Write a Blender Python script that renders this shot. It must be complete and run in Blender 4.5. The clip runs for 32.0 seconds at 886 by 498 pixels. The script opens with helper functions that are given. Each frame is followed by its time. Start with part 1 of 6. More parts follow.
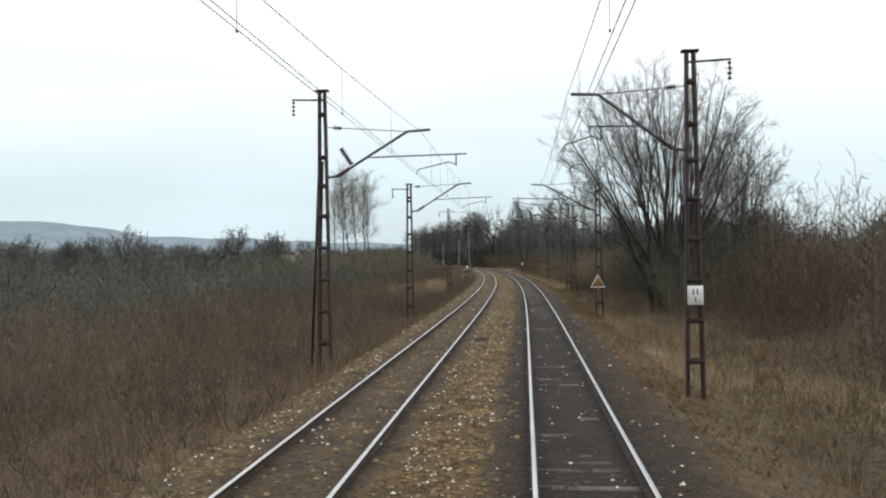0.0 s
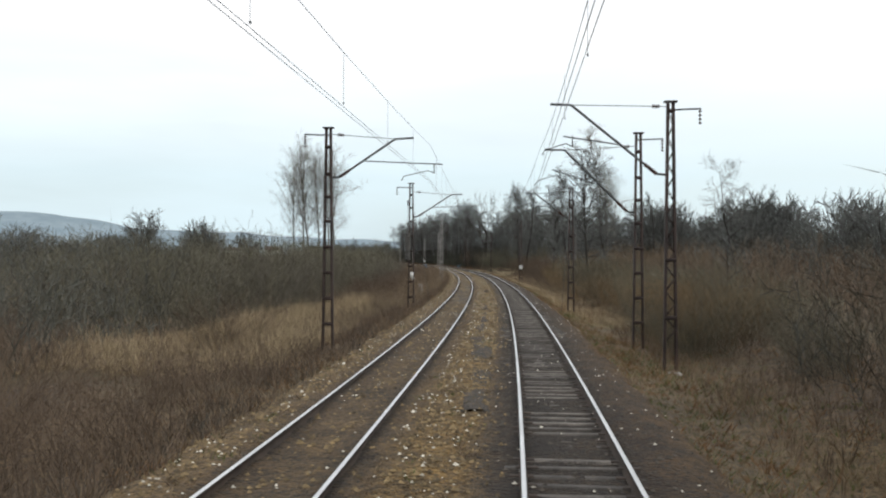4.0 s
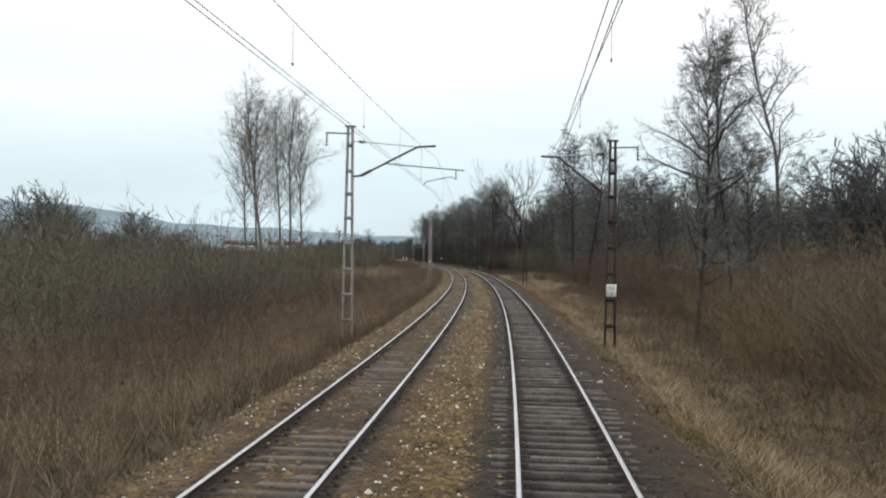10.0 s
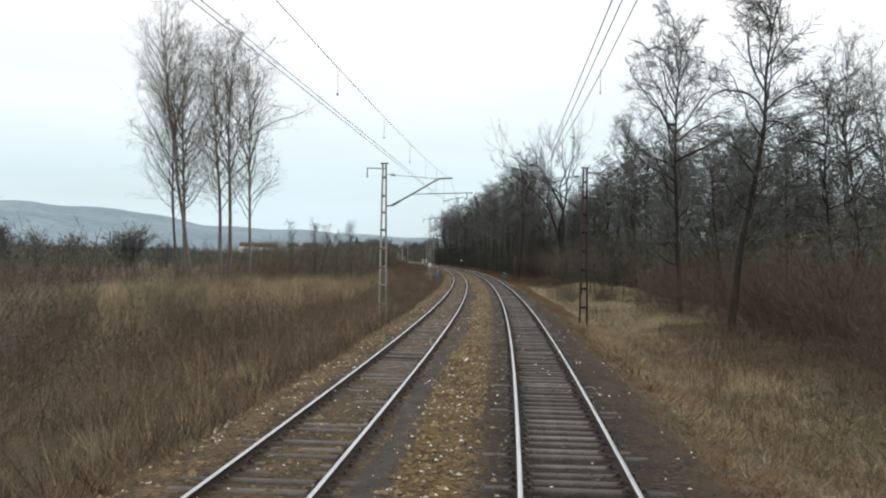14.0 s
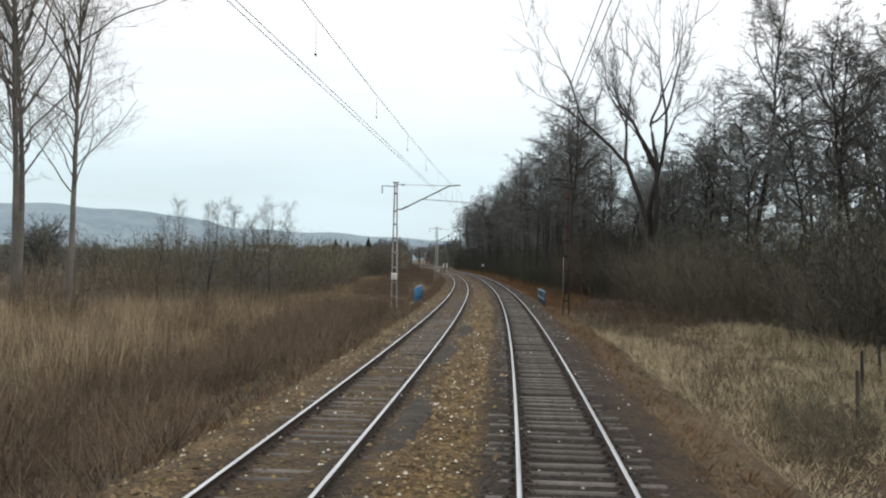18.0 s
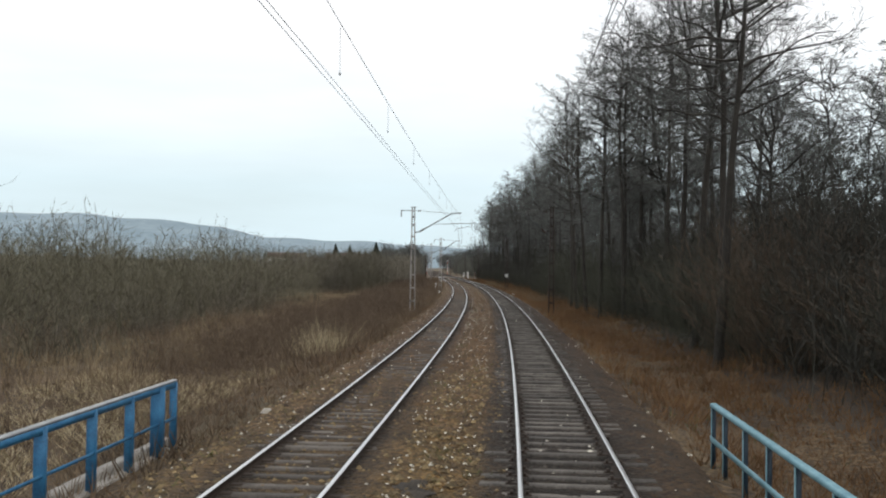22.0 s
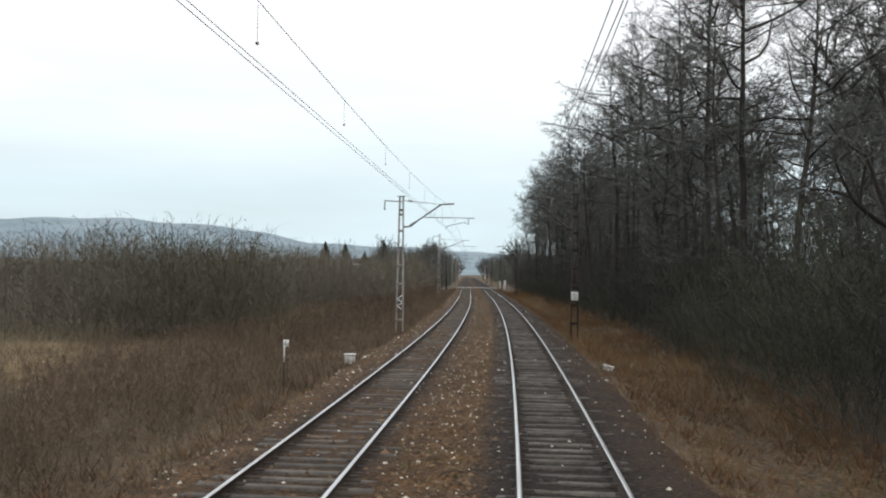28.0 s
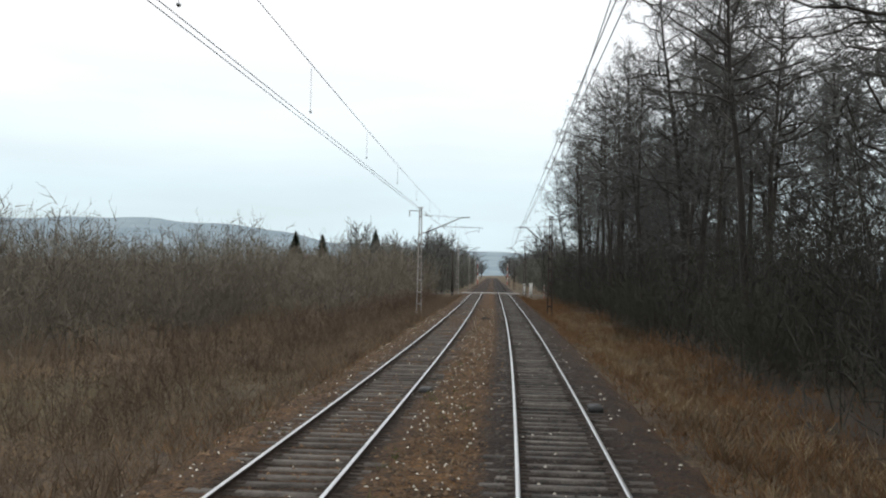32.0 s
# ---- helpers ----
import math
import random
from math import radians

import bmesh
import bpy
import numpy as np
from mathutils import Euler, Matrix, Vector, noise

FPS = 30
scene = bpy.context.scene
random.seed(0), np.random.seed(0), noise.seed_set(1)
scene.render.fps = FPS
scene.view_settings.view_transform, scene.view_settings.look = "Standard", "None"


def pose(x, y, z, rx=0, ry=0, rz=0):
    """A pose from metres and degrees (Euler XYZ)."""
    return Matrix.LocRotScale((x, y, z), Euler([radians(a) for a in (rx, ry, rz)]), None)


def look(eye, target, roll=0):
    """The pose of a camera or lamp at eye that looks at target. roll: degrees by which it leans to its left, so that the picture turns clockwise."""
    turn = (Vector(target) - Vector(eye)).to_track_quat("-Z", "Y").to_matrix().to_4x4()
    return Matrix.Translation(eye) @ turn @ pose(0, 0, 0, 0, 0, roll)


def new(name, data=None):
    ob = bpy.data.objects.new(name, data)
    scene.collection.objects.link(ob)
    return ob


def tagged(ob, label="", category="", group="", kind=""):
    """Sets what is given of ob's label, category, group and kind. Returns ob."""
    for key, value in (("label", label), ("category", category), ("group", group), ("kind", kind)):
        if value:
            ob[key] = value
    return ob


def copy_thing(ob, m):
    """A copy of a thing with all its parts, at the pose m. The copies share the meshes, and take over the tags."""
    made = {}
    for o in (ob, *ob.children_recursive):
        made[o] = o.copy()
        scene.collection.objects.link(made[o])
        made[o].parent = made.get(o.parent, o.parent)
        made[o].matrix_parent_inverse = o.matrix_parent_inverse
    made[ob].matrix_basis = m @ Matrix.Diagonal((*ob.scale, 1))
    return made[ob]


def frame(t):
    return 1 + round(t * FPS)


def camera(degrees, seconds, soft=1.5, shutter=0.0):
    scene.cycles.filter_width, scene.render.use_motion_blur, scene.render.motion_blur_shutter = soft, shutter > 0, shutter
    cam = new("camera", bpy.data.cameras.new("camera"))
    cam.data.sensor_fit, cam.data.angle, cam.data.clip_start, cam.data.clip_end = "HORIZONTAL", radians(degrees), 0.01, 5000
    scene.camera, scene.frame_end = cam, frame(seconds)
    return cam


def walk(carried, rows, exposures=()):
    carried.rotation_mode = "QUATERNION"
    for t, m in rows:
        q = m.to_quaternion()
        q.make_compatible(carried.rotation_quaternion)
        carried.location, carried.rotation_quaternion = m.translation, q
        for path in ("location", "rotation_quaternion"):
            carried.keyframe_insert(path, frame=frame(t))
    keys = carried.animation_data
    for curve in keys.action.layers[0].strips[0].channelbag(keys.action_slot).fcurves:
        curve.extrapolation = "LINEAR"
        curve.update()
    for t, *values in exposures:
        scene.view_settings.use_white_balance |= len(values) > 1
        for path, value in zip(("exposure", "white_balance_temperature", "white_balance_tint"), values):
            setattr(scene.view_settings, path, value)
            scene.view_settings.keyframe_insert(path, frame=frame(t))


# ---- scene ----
# The line: chainage s along the right-hand track (a unit is STEP metres), d metres to its right, z metres above the rail tops.
STEP = 0.918
BENDS = [(-400, 0.0), (-20, -0.000458), (20, -0.000065), (60, 0.000337), (100, 0.000569), (140, 0.000612), (180, 0.000614), (220, 0.000638), (260, 0.000603), (300, 0.000564), (340, 0.000599), (380, 0.000646), (420, 0.000609), (460, 0.000533), (500, 0.000413), (540, 0.000193), (580, 0.000010), (620, -0.000008), (700, 0.0), (3200, 0.0)]
_s = np.arange(-400.0, 3200.0, 1.0)
_turn = np.cumsum(np.interp(_s, [b[0] for b in BENDS], [b[1] for b in BENDS]))
_turn = _turn - np.interp(0.0, _s, _turn)
_x, _y = STEP * np.cumsum(-np.sin(_turn)), STEP * np.cumsum(np.cos(_turn))
_x, _y = _x - np.interp(0.0, _s, _x), _y - np.interp(0.0, _s, _y)


def turn(s):
    """The line's heading at s, in radians to the left of +y."""
    return float(np.interp(s, _s, _turn))


def at(s, d=0.0, z=0.0):
    h = turn(s)
    return Vector((float(np.interp(s, _s, _x)) + d * math.cos(h), float(np.interp(s, _s, _y)) + d * math.sin(h), z))


def stand(s, d=0.0, z=0.0, spin=0.0):
    """The pose of a thing beside the line, its +y along the line."""
    return Matrix.Translation(at(s, d, z)) @ Matrix.Rotation(turn(s) + radians(spin), 4, "Z")


EYE_D, EYE_Z = -0.860, 2.969
# seconds, chainage, degrees of yaw from the line (left positive), pitch, roll
RIDE = [
    (0.0, 0.00, 5.12, 0.62, 0.85),
    (0.5, 7.73, 5.09, 0.63, 0.76),
    (1.0, 15.43, 5.21, 0.72, 0.66),
    (1.5, 23.10, 5.15, 0.62, 0.48),
    (2.0, 30.74, 5.22, 0.50, 0.30),
    (2.5, 38.34, 5.22, 0.54, 0.10),
    (3.0, 45.91, 5.12, 0.53, 0.00),
    (3.5, 53.44, 5.01, 0.53, -0.10),
    (4.0, 60.95, 4.91, 0.53, -0.19),
    (4.5, 68.41, 4.81, 0.52, -0.29),
    (5.0, 75.82, 4.70, 0.46, -0.48),
    (5.5, 83.19, 4.71, 0.53, -0.65),
    (6.0, 90.52, 4.61, 0.42, -0.78),
    (6.5, 97.79, 4.59, 0.51, -0.90),
    (7.0, 105.02, 4.90, 0.29, -0.98),
    (7.5, 112.20, 4.86, 0.38, -1.04),
    (8.0, 119.33, 4.75, 0.36, -1.06),
    (8.5, 126.44, 4.85, 0.20, -1.07),
    (9.0, 133.55, 4.88, 0.40, -1.07),
    (9.5, 140.67, 4.88, 0.41, -1.02),
    (10.0, 147.79, 4.86, 0.38, -0.96),
    (10.5, 154.91, 4.85, 0.40, -0.91),
    (11.0, 162.04, 4.72, 0.44, -0.90),
    (11.5, 169.17, 4.80, 0.61, -0.84),
    (12.0, 176.30, 4.94, 0.49, -0.87),
    (12.5, 183.49, 4.95, 0.53, -0.91),
    (13.0, 190.81, 4.92, 0.52, -0.94),
    (13.5, 198.24, 4.97, 0.53, -0.89),
    (14.0, 205.79, 4.92, 0.47, -0.84),
    (14.5, 213.47, 4.91, 0.51, -0.82),
    (15.0, 221.26, 4.94, 0.54, -0.84),
    (15.5, 229.17, 4.98, 0.56, -0.87),
    (16.0, 237.20, 5.02, 0.59, -0.89),
    (16.5, 245.28, 5.05, 0.61, -0.92),
    (17.0, 253.33, 4.94, 0.69, -0.95),
    (17.5, 261.35, 4.89, 0.64, -0.97),
    (18.0, 269.35, 4.88, 0.67, -0.97),
    (18.5, 277.32, 4.93, 0.72, -0.95),
    (19.0, 285.26, 4.78, 0.64, -0.94),
    (19.5, 293.18, 4.79, 0.97, -0.79),
    (20.0, 301.06, 4.74, 1.08, -0.70),
    (20.5, 308.89, 4.89, 1.22, -0.64),
    (21.0, 316.64, 4.93, 1.26, -0.57),
    (21.5, 324.29, 4.92, 1.34, -0.64),
    (22.0, 331.86, 4.90, 1.18, -0.67),
    (22.5, 339.35, 4.81, 1.12, -0.70),
    (23.0, 346.74, 4.83, 1.85, -0.75),
    (23.5, 354.05, 4.83, 1.64, -0.78),
    (24.0, 361.28, 4.94, 1.55, -0.82),
    (24.5, 368.45, 4.89, 1.20, -0.88),
    (25.0, 375.62, 4.89, 1.30, -0.89),
    (25.5, 382.79, 4.90, 1.41, -0.90),
    (26.0, 389.95, 4.90, 1.52, -0.92),
    (26.5, 397.10, 4.91, 1.62, -0.93),
    (27.0, 404.24, 4.98, 1.68, -0.96),
    (27.5, 411.38, 4.89, 1.65, -0.93),
    (28.0, 418.52, 4.91, 1.58, -0.94),
    (28.5, 425.64, 4.91, 1.68, -0.96),
    (29.0, 432.74, 4.97, 1.66, -1.01),
    (29.5, 439.82, 4.87, 1.66, -1.09),
    (30.0, 446.88, 4.85, 1.75, -1.08),
    (30.5, 453.91, 4.84, 1.72, -1.04),
    (31.0, 460.93, 4.84, 1.75, -1.02),
    (31.5, 467.93, 4.77, 1.74, -1.04),
    (32.0, 474.90, 4.78, 1.58, -1.06),
]
LENS, SOFT, EXPOSURE = 53.36, 2.1, 0.0
SKY = 1.12
cam = camera(LENS, 32.0, soft=SOFT, shutter=0.0)


def ride(s, yaw, pitch, roll):
    p = at(s, EYE_D, EYE_Z)
    return pose(p.x, p.y, p.z, 90 + pitch, roll, math.degrees(turn(s)) + yaw)


walk(cam, [(t, ride(s, yaw, pitch, roll)) for t, s, yaw, pitch, roll in RIDE], [(0.0, EXPOSURE)])

# ---- light ----
world = bpy.data.worlds.new("sky")
scene.world = world
world.use_nodes = True
wn, wl = world.node_tree.nodes, world.node_tree.links
background = wn["Background"]
sky = wn.new("ShaderNodeTexSky")
sky.sky_type, sky.sun_disc = "NISHITA", False
sky.sun_elevation, sky.sun_rotation = radians(38), radians(60)
sky.air_density, sky.dust_density = 1.2, 2.5
dim = wn.new("ShaderNodeVectorMath")
dim.operation = "SCALE"
dim.inputs["Scale"].default_value = 0.11
wl.new(sky.outputs[0], dim.inputs[0])
direction = wn.new("ShaderNodeTexCoord")
split = wn.new("ShaderNodeSeparateXYZ")
wl.new(direction.outputs["Generated"], split.inputs[0])
height = wn.new("ShaderNodeValToRGB")
height.color_ramp.elements[0].position, height.color_ramp.elements[0].color = 0.0, (0.66, 0.79, 0.84, 1)
height.color_ramp.elements[1].position, height.color_ramp.elements[1].color = 0.24, (1.06, 1.07, 1.08, 1)
low = height.color_ramp.elements.new(0.09)
low.color = (0.72, 0.86, 0.92, 1)
wl.new(split.outputs["Z"], height.inputs[0])
stretch = wn.new("ShaderNodeMapping")
stretch.inputs["Scale"].default_value = (1.6, 1.6, 9.0)
wl.new(direction.outputs["Generated"], stretch.inputs[0])
cloud = wn.new("ShaderNodeTexNoise")
cloud.inputs["Scale"].default_value, cloud.inputs["Detail"].default_value = 1.7, 5.0
wl.new(stretch.outputs[0], cloud.inputs["Vector"])
veil = wn.new("ShaderNodeMapRange")
veil.inputs["From Min"].default_value, veil.inputs["From Max"].default_value = 0.35, 0.68
veil.inputs["To Min"].default_value, veil.inputs["To Max"].default_value = 0.82, 1.0
wl.new(cloud.outputs[0], veil.inputs[0])
cover = wn.new("ShaderNodeMix")
cover.data_type = "RGBA"
wl.new(veil.outputs[0], cover.inputs["Factor"])
wl.new(dim.outputs[0], cover.inputs[6])
wl.new(height.outputs[0], cover.inputs[7])
wl.new(cover.outputs[2], background.inputs["Color"])
background.inputs["Strength"].default_value = SKY
sun_data = bpy.data.lights.new("sun", "SUN")
sun_data.energy, sun_data.angle, sun_data.color = 0.6, radians(20), (1.0, 0.96, 0.9)
sun = new("sun", sun_data)
sun.matrix_world = look((0, 0, 50), (0 - 0.75, 0.35, 49.2))

# ---- materials ----


def material(name, low, high, scale=6.0, rough=0.85, metal=0.0, bump=0.3, fine=60.0, vary=0.0, bump_size=0.02, island=False):
    """A surface whose colour wanders between two tones at two scales, with relief; vary: brightness that differs from piece to piece."""
    m = bpy.data.materials.new(name)
    m.use_nodes = True
    n, l = m.node_tree.nodes, m.node_tree.links
    bsdf = n["Principled BSDF"]
    bsdf.inputs["Metallic"].default_value = metal
    co = n.new("ShaderNodeTexCoord")
    big = n.new("ShaderNodeTexNoise")
    big.inputs["Scale"].default_value, big.inputs["Detail"].default_value = scale, 4.0
    small = n.new("ShaderNodeTexNoise")
    small.inputs["Scale"].default_value, small.inputs["Detail"].default_value = fine, 3.0
    for tex in (big, small):
        l.new(co.outputs["Object"], tex.inputs["Vector"])
    blend = n.new("ShaderNodeMath")
    blend.operation = "MULTIPLY_ADD"
    blend.inputs[1].default_value = 0.45
    l.new(small.outputs[0], blend.inputs[0])
    half = n.new("ShaderNodeMath")
    half.operation = "MULTIPLY"
    half.inputs[1].default_value = 0.55
    l.new(big.outputs[0], half.inputs[0])
    l.new(half.outputs[0], blend.inputs[2])
    ramp = n.new("ShaderNodeValToRGB")
    ramp.color_ramp.elements[0].position, ramp.color_ramp.elements[0].color = 0.36, (*low, 1)
    ramp.color_ramp.elements[1].position, ramp.color_ramp.elements[1].color = 0.64, (*high, 1)
    l.new(blend.outputs[0], ramp.inputs[0])
    colour = ramp.outputs[0]
    if vary:
        info = n.new("ShaderNodeNewGeometry" if island else "ShaderNodeObjectInfo")
        span = n.new("ShaderNodeMapRange")
        span.inputs["To Min"].default_value, span.inputs["To Max"].default_value = 1 - vary, 1 + vary
        l.new(info.outputs["Random Per Island" if island else "Random"], span.inputs[0])
        tone = n.new("ShaderNodeHueSaturation")
        l.new(span.outputs[0], tone.inputs["Value"])
        l.new(colour, tone.inputs["Color"])
        colour = tone.outputs[0]
    l.new(colour, bsdf.inputs["Base Color"])
    wear = n.new("ShaderNodeMapRange")
    wear.inputs["To Min"].default_value, wear.inputs["To Max"].default_value = max(0.05, rough - 0.12), min(1.0, rough + 0.12)
    l.new(small.outputs[0], wear.inputs[0])
    l.new(wear.outputs[0], bsdf.inputs["Roughness"])
    if bump:
        relief = n.new("ShaderNodeBump")
        relief.inputs["Strength"].default_value, relief.inputs["Distance"].default_value = bump, bump_size
        l.new(blend.outputs[0], relief.inputs["Height"])
        l.new(relief.outputs[0], bsdf.inputs["Normal"])
    return m


STEEL = material("worn_rail_steel", (0.55, 0.555, 0.56), (0.76, 0.765, 0.77), 0.6, 0.34, 0.9, 0.05, 30)
RUST = material("rusty_rail_side", (0.024, 0.017, 0.013), (0.06, 0.041, 0.029), 2.0, 0.9, 0.0, 0.3, 50)
SLEEPER = material("weathered_sleeper_wood", (0.05, 0.042, 0.035), (0.15, 0.131, 0.112), 3.0, 0.9, 0.0, 0.6, 28, 0.4)
OILED = [material("oil_stained_sleeper_wood" + tail, (0.03, 0.026, 0.022), (0.155, 0.138, 0.12), 3.0, 0.9, 0.0, 0.6, 28, 0.4, island=bool(tail)) for tail in ("", "_far")]
SLEEPERS = material("weathered_sleeper_wood_far", (0.05, 0.042, 0.035), (0.15, 0.131, 0.112), 3.0, 0.9, 0.0, 0.6, 28, 0.4, island=True)
STONE = material("ballast_stone", (0.055, 0.038, 0.018), (0.25, 0.178, 0.085), 9.0, 0.9, 0.0, 0.3, 60, 0.6, island=True)
PALE = material("pale_limestone", (0.38, 0.35, 0.28), (0.72, 0.68, 0.58), 9.0, 0.9, 0.0, 0.3, 60, 0.3, island=True)
MAST = material("rust_brown_mast_paint", (0.015, 0.011, 0.0105), (0.056, 0.033, 0.026), 1.8, 0.75, 0.2, 0.25, 30)
MAST_GREY = material("weathered_grey_mast_paint", (0.16, 0.15, 0.14), (0.36, 0.34, 0.32), 1.6, 0.7, 0.2, 0.25, 30, 0.25)
TUBE = material("dark_steel_tube", (0.05, 0.055, 0.055), (0.12, 0.13, 0.13), 4.0, 0.6, 0.5, 0.1, 50)
PORCELAIN = material("brown_porcelain", (0.035, 0.02, 0.016), (0.08, 0.045, 0.035), 8.0, 0.25, 0.0, 0.0, 50)
COPPER = material("oxidised_wire", (0.1, 0.11, 0.11), (0.2, 0.22, 0.22), 3.0, 0.6, 0.6, 0.0, 50)
CONCRETE = material("weathered_concrete", (0.22, 0.2, 0.18), (0.42, 0.4, 0.36), 3.0, 0.9, 0.0, 0.3, 40)
WHITE = material("chipped_white_paint", (0.6, 0.6, 0.57), (0.82, 0.82, 0.8), 5.0, 0.6, 0.0, 0.08, 40)
BLACK = material("black_paint", (0.015, 0.015, 0.015), (0.03, 0.03, 0.03), 5.0, 0.6, 0.0, 0.05, 40)
RED = material("faded_red_paint", (0.35, 0.06, 0.04), (0.5, 0.1, 0.07), 5.0, 0.6, 0.0, 0.05, 40)
BLUE = material("flaking_blue_paint", (0.016, 0.1, 0.22), (0.04, 0.21, 0.4), 4.0, 0.6, 0.0, 0.15, 30)
PALE_BLUE = material("sun_bleached_blue_paint", (0.11, 0.25, 0.31), (0.24, 0.42, 0.48), 4.0, 0.6, 0.0, 0.15, 30)
NAVY = material("dark_blue_paint", (0.008, 0.02, 0.035), (0.02, 0.05, 0.08), 4.0, 0.6, 0.0, 0.15, 30)
PALE_TOP = material("bare_worn_steel", (0.22, 0.23, 0.24), (0.42, 0.44, 0.45), 4.0, 0.5, 0.2, 0.1, 30)
BARK = material("dark_alder_bark", (0.019, 0.0165, 0.014), (0.054, 0.047, 0.039), 1.2, 0.95, 0.0, 0.8, 14, 0.25, 0.04)
BARK_PALE = material("grey_poplar_bark", (0.084, 0.077, 0.0665), (0.182, 0.168, 0.147), 1.2, 0.95, 0.0, 0.8, 14, 0.15, 0.04)
# twigs greyed and lightened: the haze over the trees is in the colour
TWIG = material("lichen_grey_twigs", (0.072, 0.075, 0.071), (0.168, 0.172, 0.162), 1.0, 0.95, 0.0, 0.0, 9, 0.25)
TWIG_PALE = material("pale_poplar_twigs", (0.13, 0.12, 0.1), (0.25, 0.23, 0.195), 1.0, 0.95, 0.0, 0.0, 9, 0.15)
TWIG_RED = material("red_brown_scrub_twigs", (0.062, 0.043, 0.029), (0.165, 0.12, 0.081), 0.5, 0.95, 0.0, 0.0, 7, 0.3)
TWIG_ORANGE = material("orange_brown_scrub_twigs", (0.11, 0.074, 0.038), (0.26, 0.183, 0.096), 0.5, 0.95, 0.0, 0.0, 7, 0.3)
TWIG_TAWNY = material("tawny_scrub_twigs", (0.085, 0.06, 0.038), (0.225, 0.165, 0.105), 0.6, 0.95, 0.0, 0.0, 7, 0.0)
TWIG_TAN = material("tan_willow_twigs", (0.078, 0.07, 0.055), (0.18, 0.158, 0.122), 0.3, 0.95, 0.0, 0.0, 5, 0.25)
TWIG_GREY = material("grey_green_willow_twigs", (0.066, 0.06, 0.041), (0.155, 0.142, 0.096), 0.8, 0.95, 0.0, 0.0, 7, 0.3)
# lightened for haze as TWIG is
TWIGS_FAR = material("thicket_twigs", (0.062, 0.062, 0.052), (0.138, 0.138, 0.115), 0.12, 0.95, 0.0, 0.0, 3, 0.0)
TWIG_DARK_GREEN = material("lichen_green_undergrowth", (0.03, 0.031, 0.022), (0.088, 0.09, 0.064), 0.5, 0.95, 0.0, 0.0, 6, 0.25)
# twig colour kept this dark to carry the shade inside dense undergrowth
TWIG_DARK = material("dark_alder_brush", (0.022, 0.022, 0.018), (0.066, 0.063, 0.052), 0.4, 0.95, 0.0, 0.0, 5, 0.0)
STRAW_PALE = material("pale_matted_straw", (0.32, 0.265, 0.16), (0.66, 0.56, 0.37), 0.9, 0.95, 0.0, 0.0, 7)
STRAW = material("bleached_reed_straw", (0.22, 0.168, 0.097), (0.48, 0.38, 0.24), 0.35, 0.95, 0.0, 0.0, 5)
WEED = material("brown_dead_weeds", (0.07, 0.05, 0.034), (0.21, 0.152, 0.1), 0.45, 0.95, 0.0, 0.0, 5)
TUFT = material("tawny_dead_grass", (0.13, 0.095, 0.056), (0.28, 0.208, 0.126), 0.4, 0.95, 0.0, 0.0, 5)
RUSSET = material("russet_dead_grass", (0.094, 0.051, 0.023), (0.235, 0.13, 0.055), 0.4, 0.95, 0.0, 0.0, 5)
MOSSY = material("low_green_grass", (0.05, 0.062, 0.02), (0.14, 0.145, 0.05), 0.4, 0.95, 0.0, 0.0, 5)
SOIL = material("leaf_litter_soil", (0.022, 0.017, 0.012), (0.075, 0.056, 0.038), 0.25, 0.95, 0.0, 0.8, 5, 0, 0.08)
FIR = material("dark_spruce_needles", (0.018, 0.03, 0.016), (0.04, 0.06, 0.03), 1.0, 0.95, 0.0, 0.0, 9)
# the haze of distance is mixed into this blue-grey
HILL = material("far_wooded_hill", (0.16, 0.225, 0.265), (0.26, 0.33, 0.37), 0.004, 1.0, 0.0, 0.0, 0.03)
PLASTER = material("white_house_plaster", (0.6, 0.6, 0.57), (0.78, 0.77, 0.74), 0.8, 0.9, 0.0, 0.1, 20)
ROOF = material("grey_brown_roof_tiles", (0.1, 0.07, 0.06), (0.2, 0.14, 0.12), 2.0, 0.9, 0.0, 0.4, 18)
GLASS_DARK = material("dark_window_glass", (0.02, 0.025, 0.03), (0.04, 0.05, 0.055), 2.0, 0.12, 0.0, 0.0, 18)
ASPHALT = material("worn_asphalt", (0.05, 0.05, 0.05), (0.1, 0.098, 0.095), 1.5, 0.9, 0.0, 0.3, 50)


